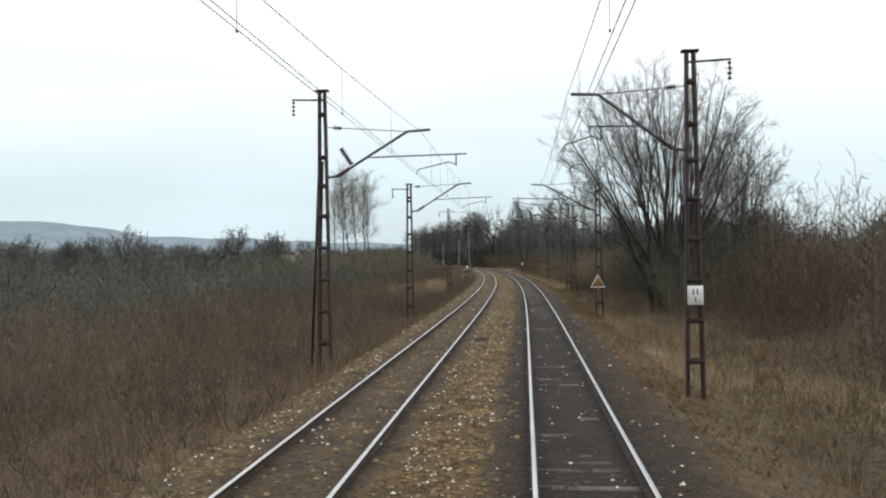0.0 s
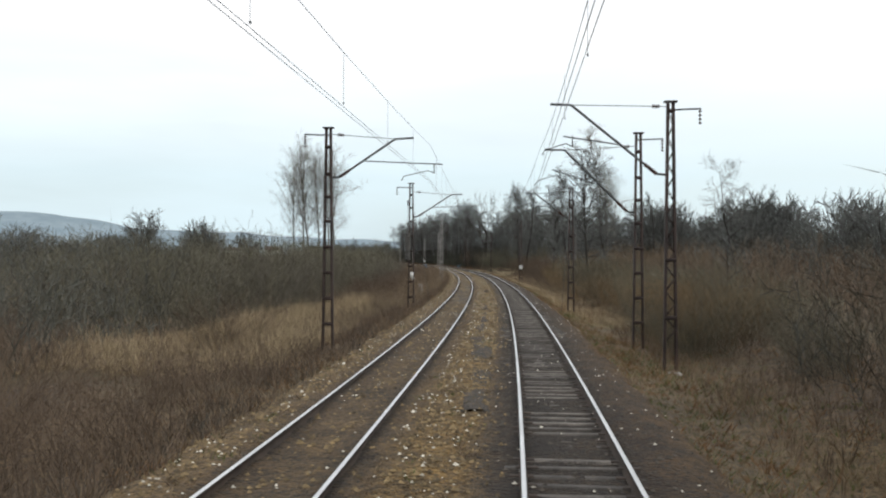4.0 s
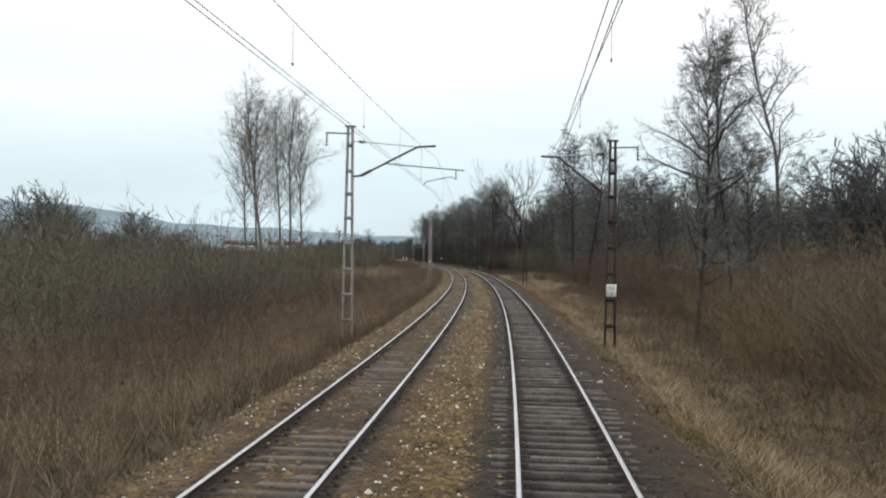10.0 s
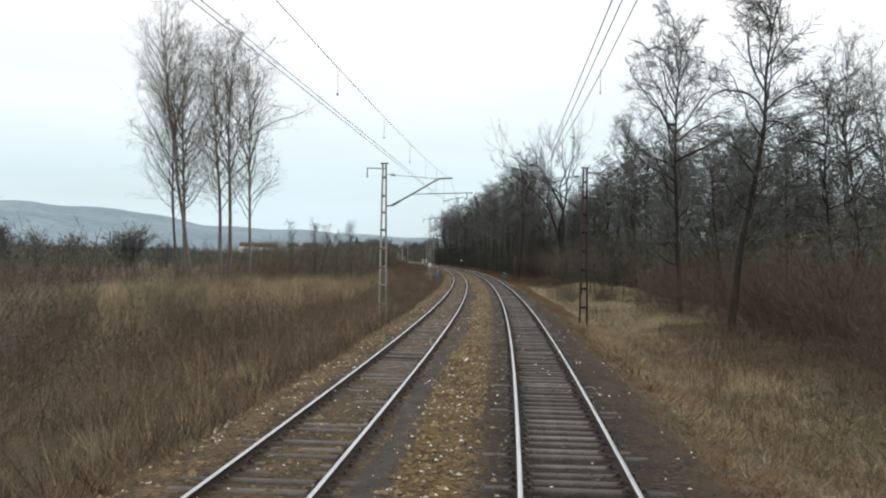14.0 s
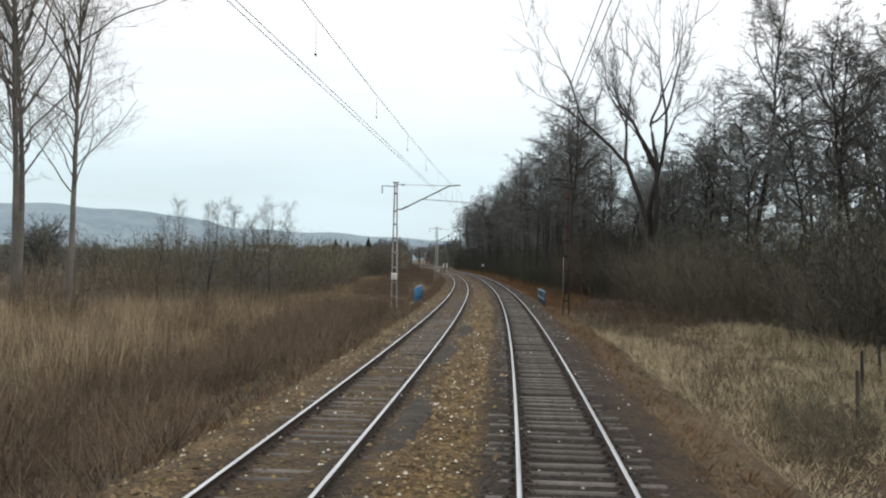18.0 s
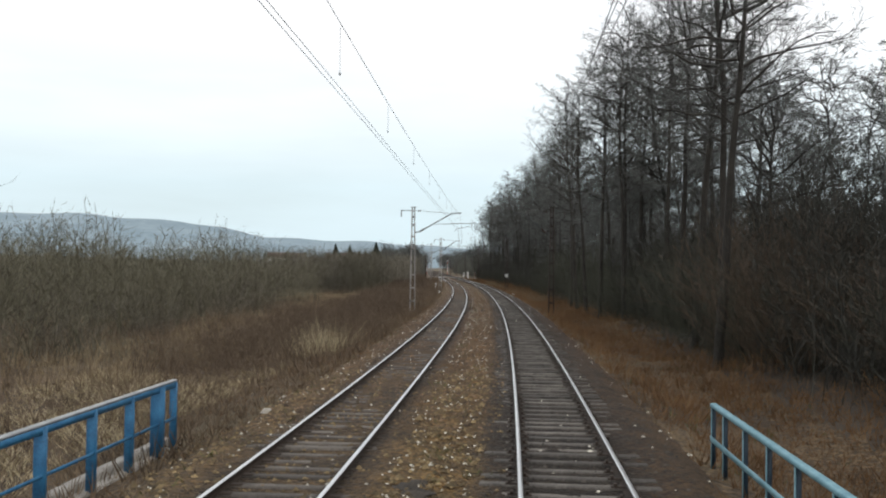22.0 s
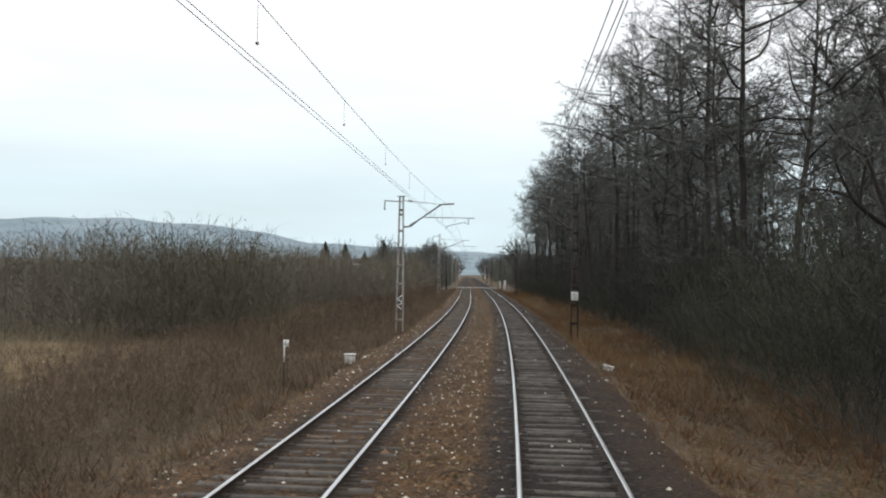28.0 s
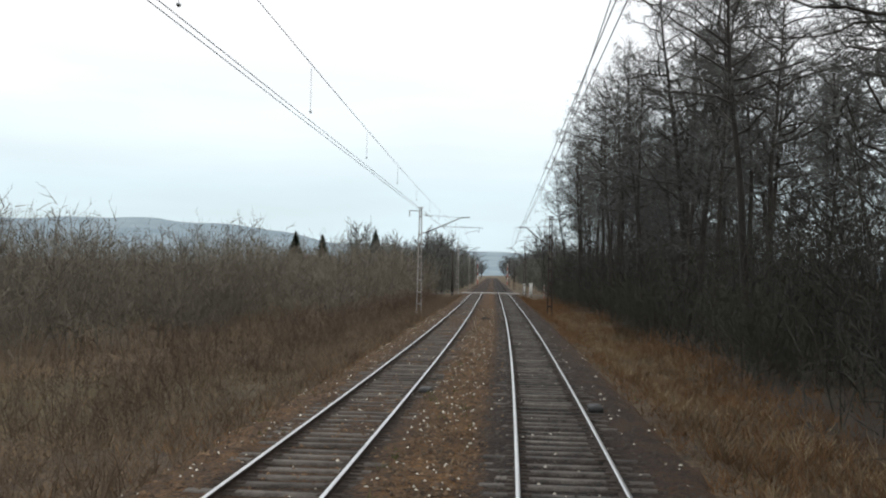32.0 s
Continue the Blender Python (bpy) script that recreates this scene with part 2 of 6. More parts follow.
def bed_material():
    """Ballast: oily grey under the trains, rusty by the rails with their shadow painted in, sandy with weeds between
    the tracks and on the shoulders.
    """
    m = material("ballast_bed", (0.05, 0.036, 0.02), (0.165, 0.118, 0.062), 1.1, 0.95, 0.0, 1.0, 22, 0, 0.05)
    n, l = m.node_tree.nodes, m.node_tree.links
    bsdf = n["Principled BSDF"]
    source = bsdf.inputs["Base Color"].links[0].from_socket
    uv = n.new("ShaderNodeUVMap")
    sep = n.new("ShaderNodeSeparateXYZ")
    l.new(uv.outputs[0], sep.inputs[0])
    stain = n.new("ShaderNodeTexNoise")
    stain.inputs["Scale"].default_value, stain.inputs["Detail"].default_value = 0.9, 3.0
    co = n.new("ShaderNodeTexCoord")
    l.new(co.outputs["Object"], stain.inputs["Vector"])
    sway = n.new("ShaderNodeMath")
    sway.operation = "MULTIPLY_ADD"
    sway.inputs[1].default_value = 0.03
    l.new(stain.outputs[0], sway.inputs[0])
    l.new(sep.outputs["X"], sway.inputs[2])
    ramp = n.new("ShaderNodeValToRGB")
    e = ramp.color_ramp.elements
    e[0].position, e[0].color = 0.0, (0.8, 0.76, 0.66, 1)
    e[1].position, e[1].color = 1.0, (0.75, 0.63, 0.46, 1)
    # bands along the rails: oily stain, plus rail shadow put into the colour
    oil_and_shadow = (0.13, 0.115, 0.105)
    for u, c in ((0.15, (0.95, 0.86, 0.68)), (0.2, (0.6, 0.53, 0.44)), (0.228, oil_and_shadow), (0.25, (0.45, 0.4, 0.36)), (0.285, (0.62, 0.56, 0.47)), (0.34, (0.62, 0.56, 0.47)), (0.37, (0.42, 0.38, 0.34)), (0.388, oil_and_shadow), (0.42, (0.6, 0.53, 0.43)),
                 (0.48, (1.02, 0.88, 0.54)), (0.56, (1.06, 0.9, 0.54)), (0.585, (0.62, 0.56, 0.46)), (0.61, (0.24, 0.205, 0.17)), (0.654, (0.13, 0.112, 0.1)), (0.69, (0.15, 0.13, 0.112)), (0.74, (0.155, 0.134, 0.114)), (0.785, (0.17, 0.144, 0.118)), (0.81, (0.12, 0.104, 0.092)), (0.85, (0.26, 0.205, 0.148)), (0.91, (0.38, 0.305, 0.21)), (0.95, (0.5, 0.42, 0.3))):
        k = e.new(u)
        k.color = (*c, 1)
    l.new(sway.outputs[0], ramp.inputs[0])
    cell = n.new("ShaderNodeTexVoronoi")
    cell.inputs["Scale"].default_value, cell.inputs["Randomness"].default_value = 15.0, 1.0
    l.new(co.outputs["Object"], cell.inputs["Vector"])
    grey = n.new("ShaderNodeSeparateColor")
    l.new(cell.outputs["Color"], grey.inputs[0])
    tone = n.new("ShaderNodeMapRange")
    tone.inputs["To Min"].default_value, tone.inputs["To Max"].default_value = 0.45, 1.75
    l.new(grey.outputs[0], tone.inputs[0])
    stony = n.new("ShaderNodeHueSaturation")
    l.new(tone.outputs[0], stony.inputs["Value"])
    l.new(source, stony.inputs["Color"])
    source = stony.outputs[0]
    knobs = n.new("ShaderNodeBump")
    knobs.invert = True
    knobs.inputs["Strength"].default_value, knobs.inputs["Distance"].default_value = 1.0, 0.05
    l.new(cell.outputs["Distance"], knobs.inputs["Height"])
    l.new(bsdf.inputs["Normal"].links[0].from_socket, knobs.inputs["Normal"])
    l.new(knobs.outputs[0], bsdf.inputs["Normal"])
    mult = n.new("ShaderNodeMix")
    mult.data_type, mult.blend_type = "RGBA", "MULTIPLY"
    mult.inputs["Factor"].default_value = 1.0
    l.new(source, mult.inputs[6])
    l.new(ramp.outputs[0], mult.inputs[7])
    far = n.new("ShaderNodeMapRange")
    far.inputs["From Min"].default_value, far.inputs["From Max"].default_value = 335.0, 375.0
    l.new(sep.outputs["Y"], far.inputs[0])
    rusty = n.new("ShaderNodeMix")
    rusty.data_type, rusty.blend_type = "RGBA", "MULTIPLY"
    rusty.inputs[7].default_value = (0.77, 0.61, 0.495, 1)
    # beyond the crossing the bed is darkened in place of dark haze
    beyond = n.new("ShaderNodeMapRange")
    beyond.inputs["From Min"].default_value, beyond.inputs["From Max"].default_value = 629.0, 633.0
    l.new(sep.outputs["Y"], beyond.inputs[0])
    dark_haze = n.new("ShaderNodeMix")
    dark_haze.data_type, dark_haze.blend_type = "RGBA", "MULTIPLY"
    dark_haze.inputs[7].default_value = (0.5, 0.47, 0.45, 1)
    l.new(beyond.outputs[0], dark_haze.inputs["Factor"])
    l.new(rusty.outputs[2], dark_haze.inputs[6])
    l.new(far.outputs[0], rusty.inputs["Factor"])
    l.new(mult.outputs[2], rusty.inputs[6])
    l.new(dark_haze.outputs[2], bsdf.inputs["Base Color"])
    return m


BED = bed_material()


def ground_material():
    """Wild ground: litter brown, tawny grass and some moss in broad patches."""
    m = material("wild_ground", (0.045, 0.029, 0.016), (0.135, 0.09, 0.047), 0.16, 0.95, 0.0, 0.9, 3.5, 0, 0.1)
    n, l = m.node_tree.nodes, m.node_tree.links
    bsdf = n["Principled BSDF"]
    source = bsdf.inputs["Base Color"].links[0].from_socket
    co = n.new("ShaderNodeTexCoord")
    patch = n.new("ShaderNodeTexNoise")
    patch.inputs["Scale"].default_value, patch.inputs["Detail"].default_value = 0.045, 4.0
    l.new(co.outputs["Object"], patch.inputs["Vector"])
    ramp = n.new("ShaderNodeValToRGB")
    ramp.color_ramp.elements[0].position, ramp.color_ramp.elements[1].position = 0.46, 0.66
    l.new(patch.outputs[0], ramp.inputs[0])
    mix = n.new("ShaderNodeMix")
    mix.data_type = "RGBA"
    mix.inputs[7].default_value = (0.075, 0.072, 0.03, 1)
    litter = n.new("ShaderNodeTexNoise")
    litter.inputs["Scale"].default_value, litter.inputs["Detail"].default_value = 9.0, 6.0
    l.new(co.outputs["Object"], litter.inputs["Vector"])
    speck = n.new("ShaderNodeMapRange")
    speck.inputs["From Min"].default_value, speck.inputs["From Max"].default_value = 0.34, 0.66
    speck.inputs["To Min"].default_value, speck.inputs["To Max"].default_value = 0.35, 1.75
    l.new(litter.outputs[0], speck.inputs[0])
    flecked = n.new("ShaderNodeHueSaturation")
    l.new(speck.outputs[0], flecked.inputs["Value"])
    l.new(source, flecked.inputs["Color"])
    source = flecked.outputs[0]
    tufts = n.new("ShaderNodeBump")
    tufts.inputs["Strength"].default_value, tufts.inputs["Distance"].default_value = 1.0, 0.12
    l.new(litter.outputs[0], tufts.inputs["Height"])
    l.new(bsdf.inputs["Normal"].links[0].from_socket, tufts.inputs["Normal"])
    l.new(tufts.outputs[0], bsdf.inputs["Normal"])
    fac = n.new("ShaderNodeMath")
    fac.operation = "MULTIPLY"
    fac.inputs[1].default_value = 0.55
    l.new(ramp.outputs[0], fac.inputs[0])
    l.new(fac.outputs[0], mix.inputs["Factor"])
    l.new(source, mix.inputs[6])
    l.new(mix.outputs[2], bsdf.inputs["Base Color"])
    return m


GROUND = ground_material()

# ---- mesh tools ----


def mesh_of(name, verts, faces, mats, which=None, smooth=False, uv=None):
    """One mesh from arrays: verts (n, 3), faces (m, 3 or 4), a material index a face."""
    verts, faces = np.asarray(verts, np.float32), np.asarray(faces, np.int32)
    me = bpy.data.meshes.new(name)
    k = faces.shape[1]
    me.vertices.add(len(verts))
    me.vertices.foreach_set("co", verts.ravel())
    me.loops.add(faces.size)
    me.loops.foreach_set("vertex_index", faces.ravel())
    me.polygons.add(len(faces))
    me.polygons.foreach_set("loop_start", np.arange(0, faces.size, k, dtype=np.int32))
    for mat in mats:
        me.materials.append(mat)
    if which is not None:
        me.polygons.foreach_set("material_index", np.asarray(which, np.int32))
    if uv is not None:
        me.uv_layers.new(name="UVMap").data.foreach_set("uv", np.asarray(uv, np.float32)[faces.ravel()].ravel())
    me.update(calc_edges=True)
    me.validate()
    if smooth:
        me.shade_smooth()
    return me


class Shape:
    """Quads gathered piece by piece, then turned into one mesh."""

    def __init__(self):
        self.v, self.f, self.m, self.n = [], [], [], 0

    def add(self, verts, faces, mat=0):
        self.v.append(np.asarray(verts, float))
        self.f.append(np.asarray(faces, int) + self.n)
        self.m.append(np.full(len(faces), mat))
        self.n += len(verts)
        return self

    def box(self, lo, hi, mat=0, bevel=0.0, m=None):
        """A box with its upright and top edges cut back by bevel."""
        (x0, y0, z0), (x1, y1, z1) = lo, hi
        b = bevel
        if b:
            ring = lambda i, z: [(x0 + i + b, y0 + i, z), (x1 - i - b, y0 + i, z), (x1 - i, y0 + i + b, z), (x1 - i, y1 - i - b, z), (x1 - i - b, y1 - i, z), (x0 + i + b, y1 - i, z), (x0 + i, y1 - i - b, z), (x0 + i, y0 + i + b, z)]
            rings = [ring(b, z0), ring(0, z0 + b), ring(0, z1 - b), ring(b, z1)]
            k = 8
        else:
            rings = [[(x0, y0, z), (x1, y0, z), (x1, y1, z), (x0, y1, z)] for z in (z0, z1)]
            k = 4
        v = np.array([p for r in rings for p in r])
        f = [(r * k + i, r * k + (i + 1) % k, (r + 1) * k + (i + 1) % k, (r + 1) * k + i) for r in range(len(rings) - 1) for i in range(k)]
        t = (len(rings) - 1) * k
        if b:
            f += [(t, t + 1, t + 2, t + 3), (t, t + 3, t + 4, t + 7), (t + 7, t + 4, t + 5, t + 6), (3, 2, 1, 0), (7, 4, 3, 0), (6, 5, 4, 7)]
        else:
            f += [(t, t + 1, t + 2, t + 3), (3, 2, 1, 0)]
        if m is not None:
            v = v @ np.array(m.to_3x3()).T + np.array(m.translation)
        return self.add(v, f, mat)

    def tube(self, points, radii, sides=6, mat=0, caps=True):
        """A round bar along points."""
        p = np.asarray(points, float)
        r = np.broadcast_to(np.asarray(radii, float), (len(p),))
        v, f = [], []
        for i in range(len(p)):
            a = p[min(i + 1, len(p) - 1)] - p[max(i - 1, 0)]
            a = a / (np.linalg.norm(a) + 1e-9)
            u = np.cross(a, (0.0, 0.0, 1.0) if abs(a[2]) < 0.9 else (1.0, 0.0, 0.0))
            u /= np.linalg.norm(u)
            w = np.cross(a, u)
            v += [p[i] + r[i] * (math.cos(t) * u + math.sin(t) * w) for t in np.linspace(0, 2 * math.pi, sides, endpoint=False)]
        for i in range(len(p) - 1):
            f += [(i * sides + j, i * sides + (j + 1) % sides, (i + 1) * sides + (j + 1) % sides, (i + 1) * sides + j) for j in range(sides)]
        if caps:
            n = len(v)
            v += [p[0], p[-1]]
            e = (len(p) - 1) * sides
            for j in range(0, sides, 2):
                f.append((n, (j + 2) % sides, (j + 1) % sides, j))
                f.append((n + 1, e + j, e + (j + 1) % sides, e + (j + 2) % sides))
        return self.add(v, f, mat)

    def mesh(self, name, mats, smooth=False):
        return mesh_of(name, np.concatenate(self.v), np.concatenate(self.f), mats, np.concatenate(self.m), smooth)


def part(name, shape, mats, parent, label="", smooth=False):
    """Links a shape (or a mesh) as one mesh object under a thing or a part."""
    mats = mats if isinstance(mats, (list, tuple)) else [mats]
    me = shape.mesh(name, mats, smooth) if isinstance(shape, Shape) else shape
    ob = new(name, me)
    ob.parent = parent
    return tagged(ob, label)


def thing(name, label, category, m=None, group="", kind=""):
    ob = new(name)
    ob.empty_display_size = 0.2
    if m is not None:
        ob.matrix_basis = m
    return tagged(ob, label, category, group, kind)


_h = np.cos(_turn), np.sin(_turn)


def line(s, d, z):
    """World places for arrays of s, d, z."""
    s, d, z = np.broadcast_arrays(np.asarray(s, float), np.asarray(d, float), np.asarray(z, float))
    c, n = np.interp(s, _s, _h[0]), np.interp(s, _s, _h[1])
    return np.stack([np.interp(s, _s, _x) + d * c, np.interp(s, _s, _y) + d * n, z], -1)


SHELF = [(-1300, 26.0), (-500, 11.0), (-220, 4.0), (-130, -0.6), (-90, -1.4), (-40, -1.3), (-16, -1.1), (-11, -0.95), (-8.2, -0.7), (-7.0, -0.45), (-6.3, -0.36), (2.2, -0.36), (3.0, -0.5), (4.4, -0.85), (5.6, -0.8), (8, -0.45), (14, -0.3), (40, 0.2), (150, 1.0), (1600, 3.0)]


def lie(s, d):
    """The ground's height."""
    s, d = np.broadcast_arrays(np.asarray(s, float), np.asarray(d, float))
    z = np.interp(d, [a for a, _ in SHELF], [b for _, b in SHELF])
    off = np.clip((np.abs(d + 2.05) - 4.6) / 3.0, 0, 1)
    bumps = 0.16 * np.sin(0.31 * s + 0.7 * d) * np.sin(0.23 * d - 0.11 * s) + 0.07 * np.sin(1.3 * s + 0.4) * np.sin(1.1 * d + 0.2 * s)
    return z + off * bumps


# ---- the setting ----
def sheet(name, ss, ds, mats, label, zf, uvf=None, kind="structure"):
    ss, ds = np.asarray(ss, float), np.asarray(ds, float)
    s, d = np.meshgrid(ss, ds, indexing="ij")
    v = line(s.ravel(), d.ravel(), zf(s.ravel(), d.ravel()))
    a, b = len(ss), len(ds)
    i = (np.arange(a - 1)[:, None] * b + np.arange(b - 1)[None]).ravel()
    f = np.stack([i, i + 1, i + b + 1, i + b], -1)
    uv = None if uvf is None else uvf(s.ravel(), d.ravel())
    ob = new(name, mesh_of(name, v, f, mats, None, True, uv))
    return tagged(ob, label, name.replace("_", " "), "", kind)


along = np.concatenate([np.arange(-390, -20, 20), np.arange(-20, 700, 1.6), np.arange(700, 1000, 12), np.arange(1000, 3190, 60)])
across = np.concatenate([-np.geomspace(1250, 60, 14), -np.arange(55, 16, -3.0), -np.arange(15, 6.0, -0.7), [-6.0, -2.0, 2.1], np.arange(2.6, 15, 0.7), np.arange(16, 60, 3.0), np.geomspace(62, 1500, 14)])
sheet("ground", along, across, [GROUND], "brown wild ground with dead grass and leaf litter", lie)


_waves = np.random.default_rng(77)
WAVES = [(_waves.uniform(1.0, 14.0), _waves.uniform(0, math.pi), _waves.uniform(0, 6.28)) for _ in range(14)]


def lumps(s, d):
    """Uneven heaps, about -1 to 1."""
    out = 0.0
    for k, a, p in WAVES:
        out = out + np.sin(k * (0.75 * s * math.cos(a) + d * math.sin(a)) + p) / k ** 0.35
    return out / 3.2


def crown(s, d):
    """The ballast bed's surface: it buries the sleepers' ends and lies low beside the rails."""
    s, d = np.broadcast_arrays(np.asarray(s, float), np.asarray(d, float))
    z = np.interp(d, [-6.95, -6.3, -5.6, -5.2, -4.95, -4.6, -4.086, -3.55, -3.2, -2.9, -2.05, -1.3, -0.95, -0.6, 0.0, 0.6, 0.95, 1.35, 1.6, 2.1, 2.75],
                  [-0.62, -0.28, -0.12, -0.11, -0.132, -0.152, -0.146, -0.152, -0.132, -0.105, -0.09, -0.128, -0.155, -0.178, -0.18, -0.178, -0.155, -0.138, -0.14, -0.28, -0.62])
    rough = np.interp(d, [-6.6, -5.2, -4.95, -4.086, -3.2, -2.9, -1.4, -0.95, 0, 0.95, 1.5, 2.4], [0.06, 0.035, 0.02, 0.026, 0.02, 0.045, 0.045, 0.016, 0.02, 0.016, 0.025, 0.04])
    patch = 0.03 * np.sin(0.31 * s + 1.3 * d) * np.sin(0.13 * s - 0.8 * d + 0.6 * np.sin(0.05 * s))
    return z + rough * lumps(s, d) + patch * np.interp(np.abs(d), [0, 0.9, 1.4, 3.2, 4.0, 4.7, 5.4], [0.3, 0.3, 1, 0.5, 0.8, 0.5, 1])


# litter sheet over the ground, its colour darkened for the shade under the trees
litter_d = np.concatenate([np.arange(6.4, 15, 0.7), np.arange(16, 44, 3.0)])
sheet("wood_floor", np.arange(340, 640, 1.6), litter_d, [SOIL], "leaf litter on the floor of the wood, coloured dark for shade", lambda s, d: lie(s, d) + 0.05 * np.clip((d - 6.6) / 1.5, -0.5, 1) * np.clip((s - 344) / 6, -0.5, 1))
bed_s = np.concatenate([np.arange(-30, 440, 0.35), np.arange(440, 640, 0.6), np.arange(640, 1200, 6)])
bed_d = np.concatenate([np.arange(-6.95, -5.3, 0.2), np.arange(-5.3, 1.7, 0.125), np.arange(1.7, 2.8, 0.2)])
sheet("ballast_bed", bed_s, bed_d, [BED], "rusty brown ballast bed strewn with pale stones and dead weeds", crown,
      lambda s, d: np.stack([(d + 6.95) / 9.7, s], -1))

RAIL_PROFILE = [(-0.062, -0.172), (0.062, -0.172), (0.062, -0.16), (0.009, -0.142), (0.009, -0.045), (0.034, -0.034), (0.034, -0.006), (0.026, 0.0), (-0.026, 0.0), (-0.034, -0.006), (-0.034, -0.034), (-0.009, -0.045), (-0.009, -0.142), (-0.062, -0.16)]
LEFT = -4.086


def rail_mesh(d, s0, s1):
    ss = np.concatenate([np.arange(s0, 660, 2.5), np.arange(660, s1, 10)])
    k, pr = len(RAIL_PROFILE), RAIL_PROFILE
    v = np.concatenate([line(ss, d + a, b)[:, None] for a, b in pr], 1).reshape(-1, 3)
    i = (np.arange(len(ss) - 1)[:, None] * k + np.arange(k)[None]).ravel()
    j = (np.arange(len(ss) - 1)[:, None] * k + (np.arange(k)[None] + 1) % k).ravel()
    f = np.stack([i, j, j + k, i + k], -1)
    # past the crossing the heads take the rust colour, their shine lost in haze
    top = np.outer(ss[:-1] < 634, [1 if q in (6, 7, 8) else 0 for q in range(k)]).ravel().astype(int)
    return mesh_of("rail", v, f, [RUST, STEEL], top)


sleeper = Shape()
sleeper.box((-1.3, -0.105, -0.27), (1.3, 0.105, -0.145), 0, 0.014)
for e in (-0.7535, 0.7535):
    sleeper.box((e - 0.17, -0.08, -0.15), (e + 0.17, 0.08, -0.133), 1)
    for g in (-0.11, 0.11):
        sleeper.box((e + g - 0.022, -0.055, -0.135), (e + g + 0.022, 0.055, -0.095), 1)
SLEEPER_MESH = {0: sleeper.mesh("sleeper", [OILED[0], RUST]), 1: sleeper.mesh("sleeper", [SLEEPER, RUST])}
_rng = np.random.default_rng(5)


def track(centre, label, sink, pick):
    base = thing("railway_track", label, "railway track", kind="structure")
    for e in (-0.7535, 0.7535):
        part("rail", rail_mesh(centre + e, -30, 1150), None, base, "bright worn rail head on rusty web")
    rest_v, rest_f, n = [], [], 0
    plain = Shape().box((-1.3, -0.105, -0.27), (1.3, 0.105, -0.145))
    for e in (-0.7535, 0.7535):
        plain.box((e - 0.17, -0.08, -0.15), (e + 0.17, 0.08, -0.133), 1)
    sv, sf, sm = np.concatenate(plain.v), np.concatenate(plain.f), np.concatenate(plain.m)
    for i, s in enumerate(np.arange(-12.0, 622.0, 0.56)):
        s = s + _rng.normal(0, 0.02)
        m = stand(s, centre + _rng.normal(0, 0.03), -sink(s) + _rng.normal(0, 0.011), _rng.normal(0, 1.1))
        if pick[0] <= s < pick[1]:
            ob = part("sleeper", SLEEPER_MESH[1 if centre else 0], None, base)
            ob.matrix_basis = m
        else:
            rest_v.append(sv @ np.array(m.to_3x3()).T + np.array(m.translation))
            rest_f.append(sf + n)
            n += len(sv)
    tagged(part("sleepers", mesh_of("sleepers", np.concatenate(rest_v), np.concatenate(rest_f), [SLEEPERS if centre else OILED[1], RUST], np.tile(sm, len(rest_v))), None, base), kind="stuff")
    return base


track(0.0, "railway track on weathered wooden sleepers with polished rails", lambda s: 0.05 if s < 50 else 0.038 if s < 66 else 0.026 if s < 98 else 0.0 + 0.014 * math.sin(s * 0.09) * math.sin(s * 0.031), (188, 355))
track(LEFT, "second railway track on half-buried wooden sleepers", lambda s: 0.05 if s < 125 else 0.004 + 0.014 * math.sin(s * 0.07 + 1.0) if s < 240 else -0.012 + 0.014 * math.sin(s * 0.07 + 1.0), (150, 317))

# ---- overhead line ----
# chainage, metres from the line, height of the top
MASTS_LEFT = [(29.7, -7.12, 8.3), (53.3, -7.2, 7.15), (98.0, -8.0, 8.0), (123.8, -7.05, 7.8), (185.2, -7.1, 7.95), (257.6, -7.4, 7.95), (334.5, -8.1, 8.15), (405.5, -7.4, 7.55), (471.6, -6.65, 7.2), (556, -7.9, 8.5), (620, -7.0, 7.8), (690, -7.0, 7.8), (760, -7.0, 7.8)]
MASTS_RIGHT = [(24.2, 3.3, 8.0), (55.5, 3.4, 7.4), (93.0, 4.3, 8.1), (100.2, 4.25, 8.0), (123.5, 3.35, 7.45), (185.0, 3.1, 7.45), (257.5, 3.4, 7.8), (334.0, 3.5, 7.9), (405.5, 3.2, 7.6), (471.4, 2.95, 7.4), (556, 3.1, 7.9), (620, 3.1, 7.8), (690, 3.1, 7.8), (760, 3.1, 7.8)]


def sheds(p0, p1, n, big, small):
    """A string of insulator sheds in one piece, from p0 to p1."""
    p0, p1 = np.array(p0, float), np.array(p1, float)
    pts, rad = [], []
    for k in range(n):
        for u, r in ((0.1, small), (0.45, big), (0.6, big * 0.85), (0.75, small)):
            pts.append(tuple(p0 + (p1 - p0) * (k + u) / n)), rad.append(r)
    return Shape().tube(pts, rad, 8)


def channel(x0, x1, side, top, foot=-0.7):
    """A rolled channel on end, its open side inwards; it leans from x0 at the foot to x1 at the top."""
    u = [(-0.04, -0.098), (0.04, -0.098), (0.04, 0.098), (-0.04, 0.098), (-0.04, 0.082), (0.026, 0.082), (0.026, -0.082), (-0.04, -0.082)]
    v = [(x0 + side * a, b, foot) for a, b in u] + [(x1 + side * a, b, top) for a, b in u]
    f = [(i, (i + 1) % 8, 8 + (i + 1) % 8, 8 + i) for i in range(8)] + [(8, 9, 14, 15), (9, 10, 13, 14), (10, 11, 12, 13)]
    return Shape().add(v, f)


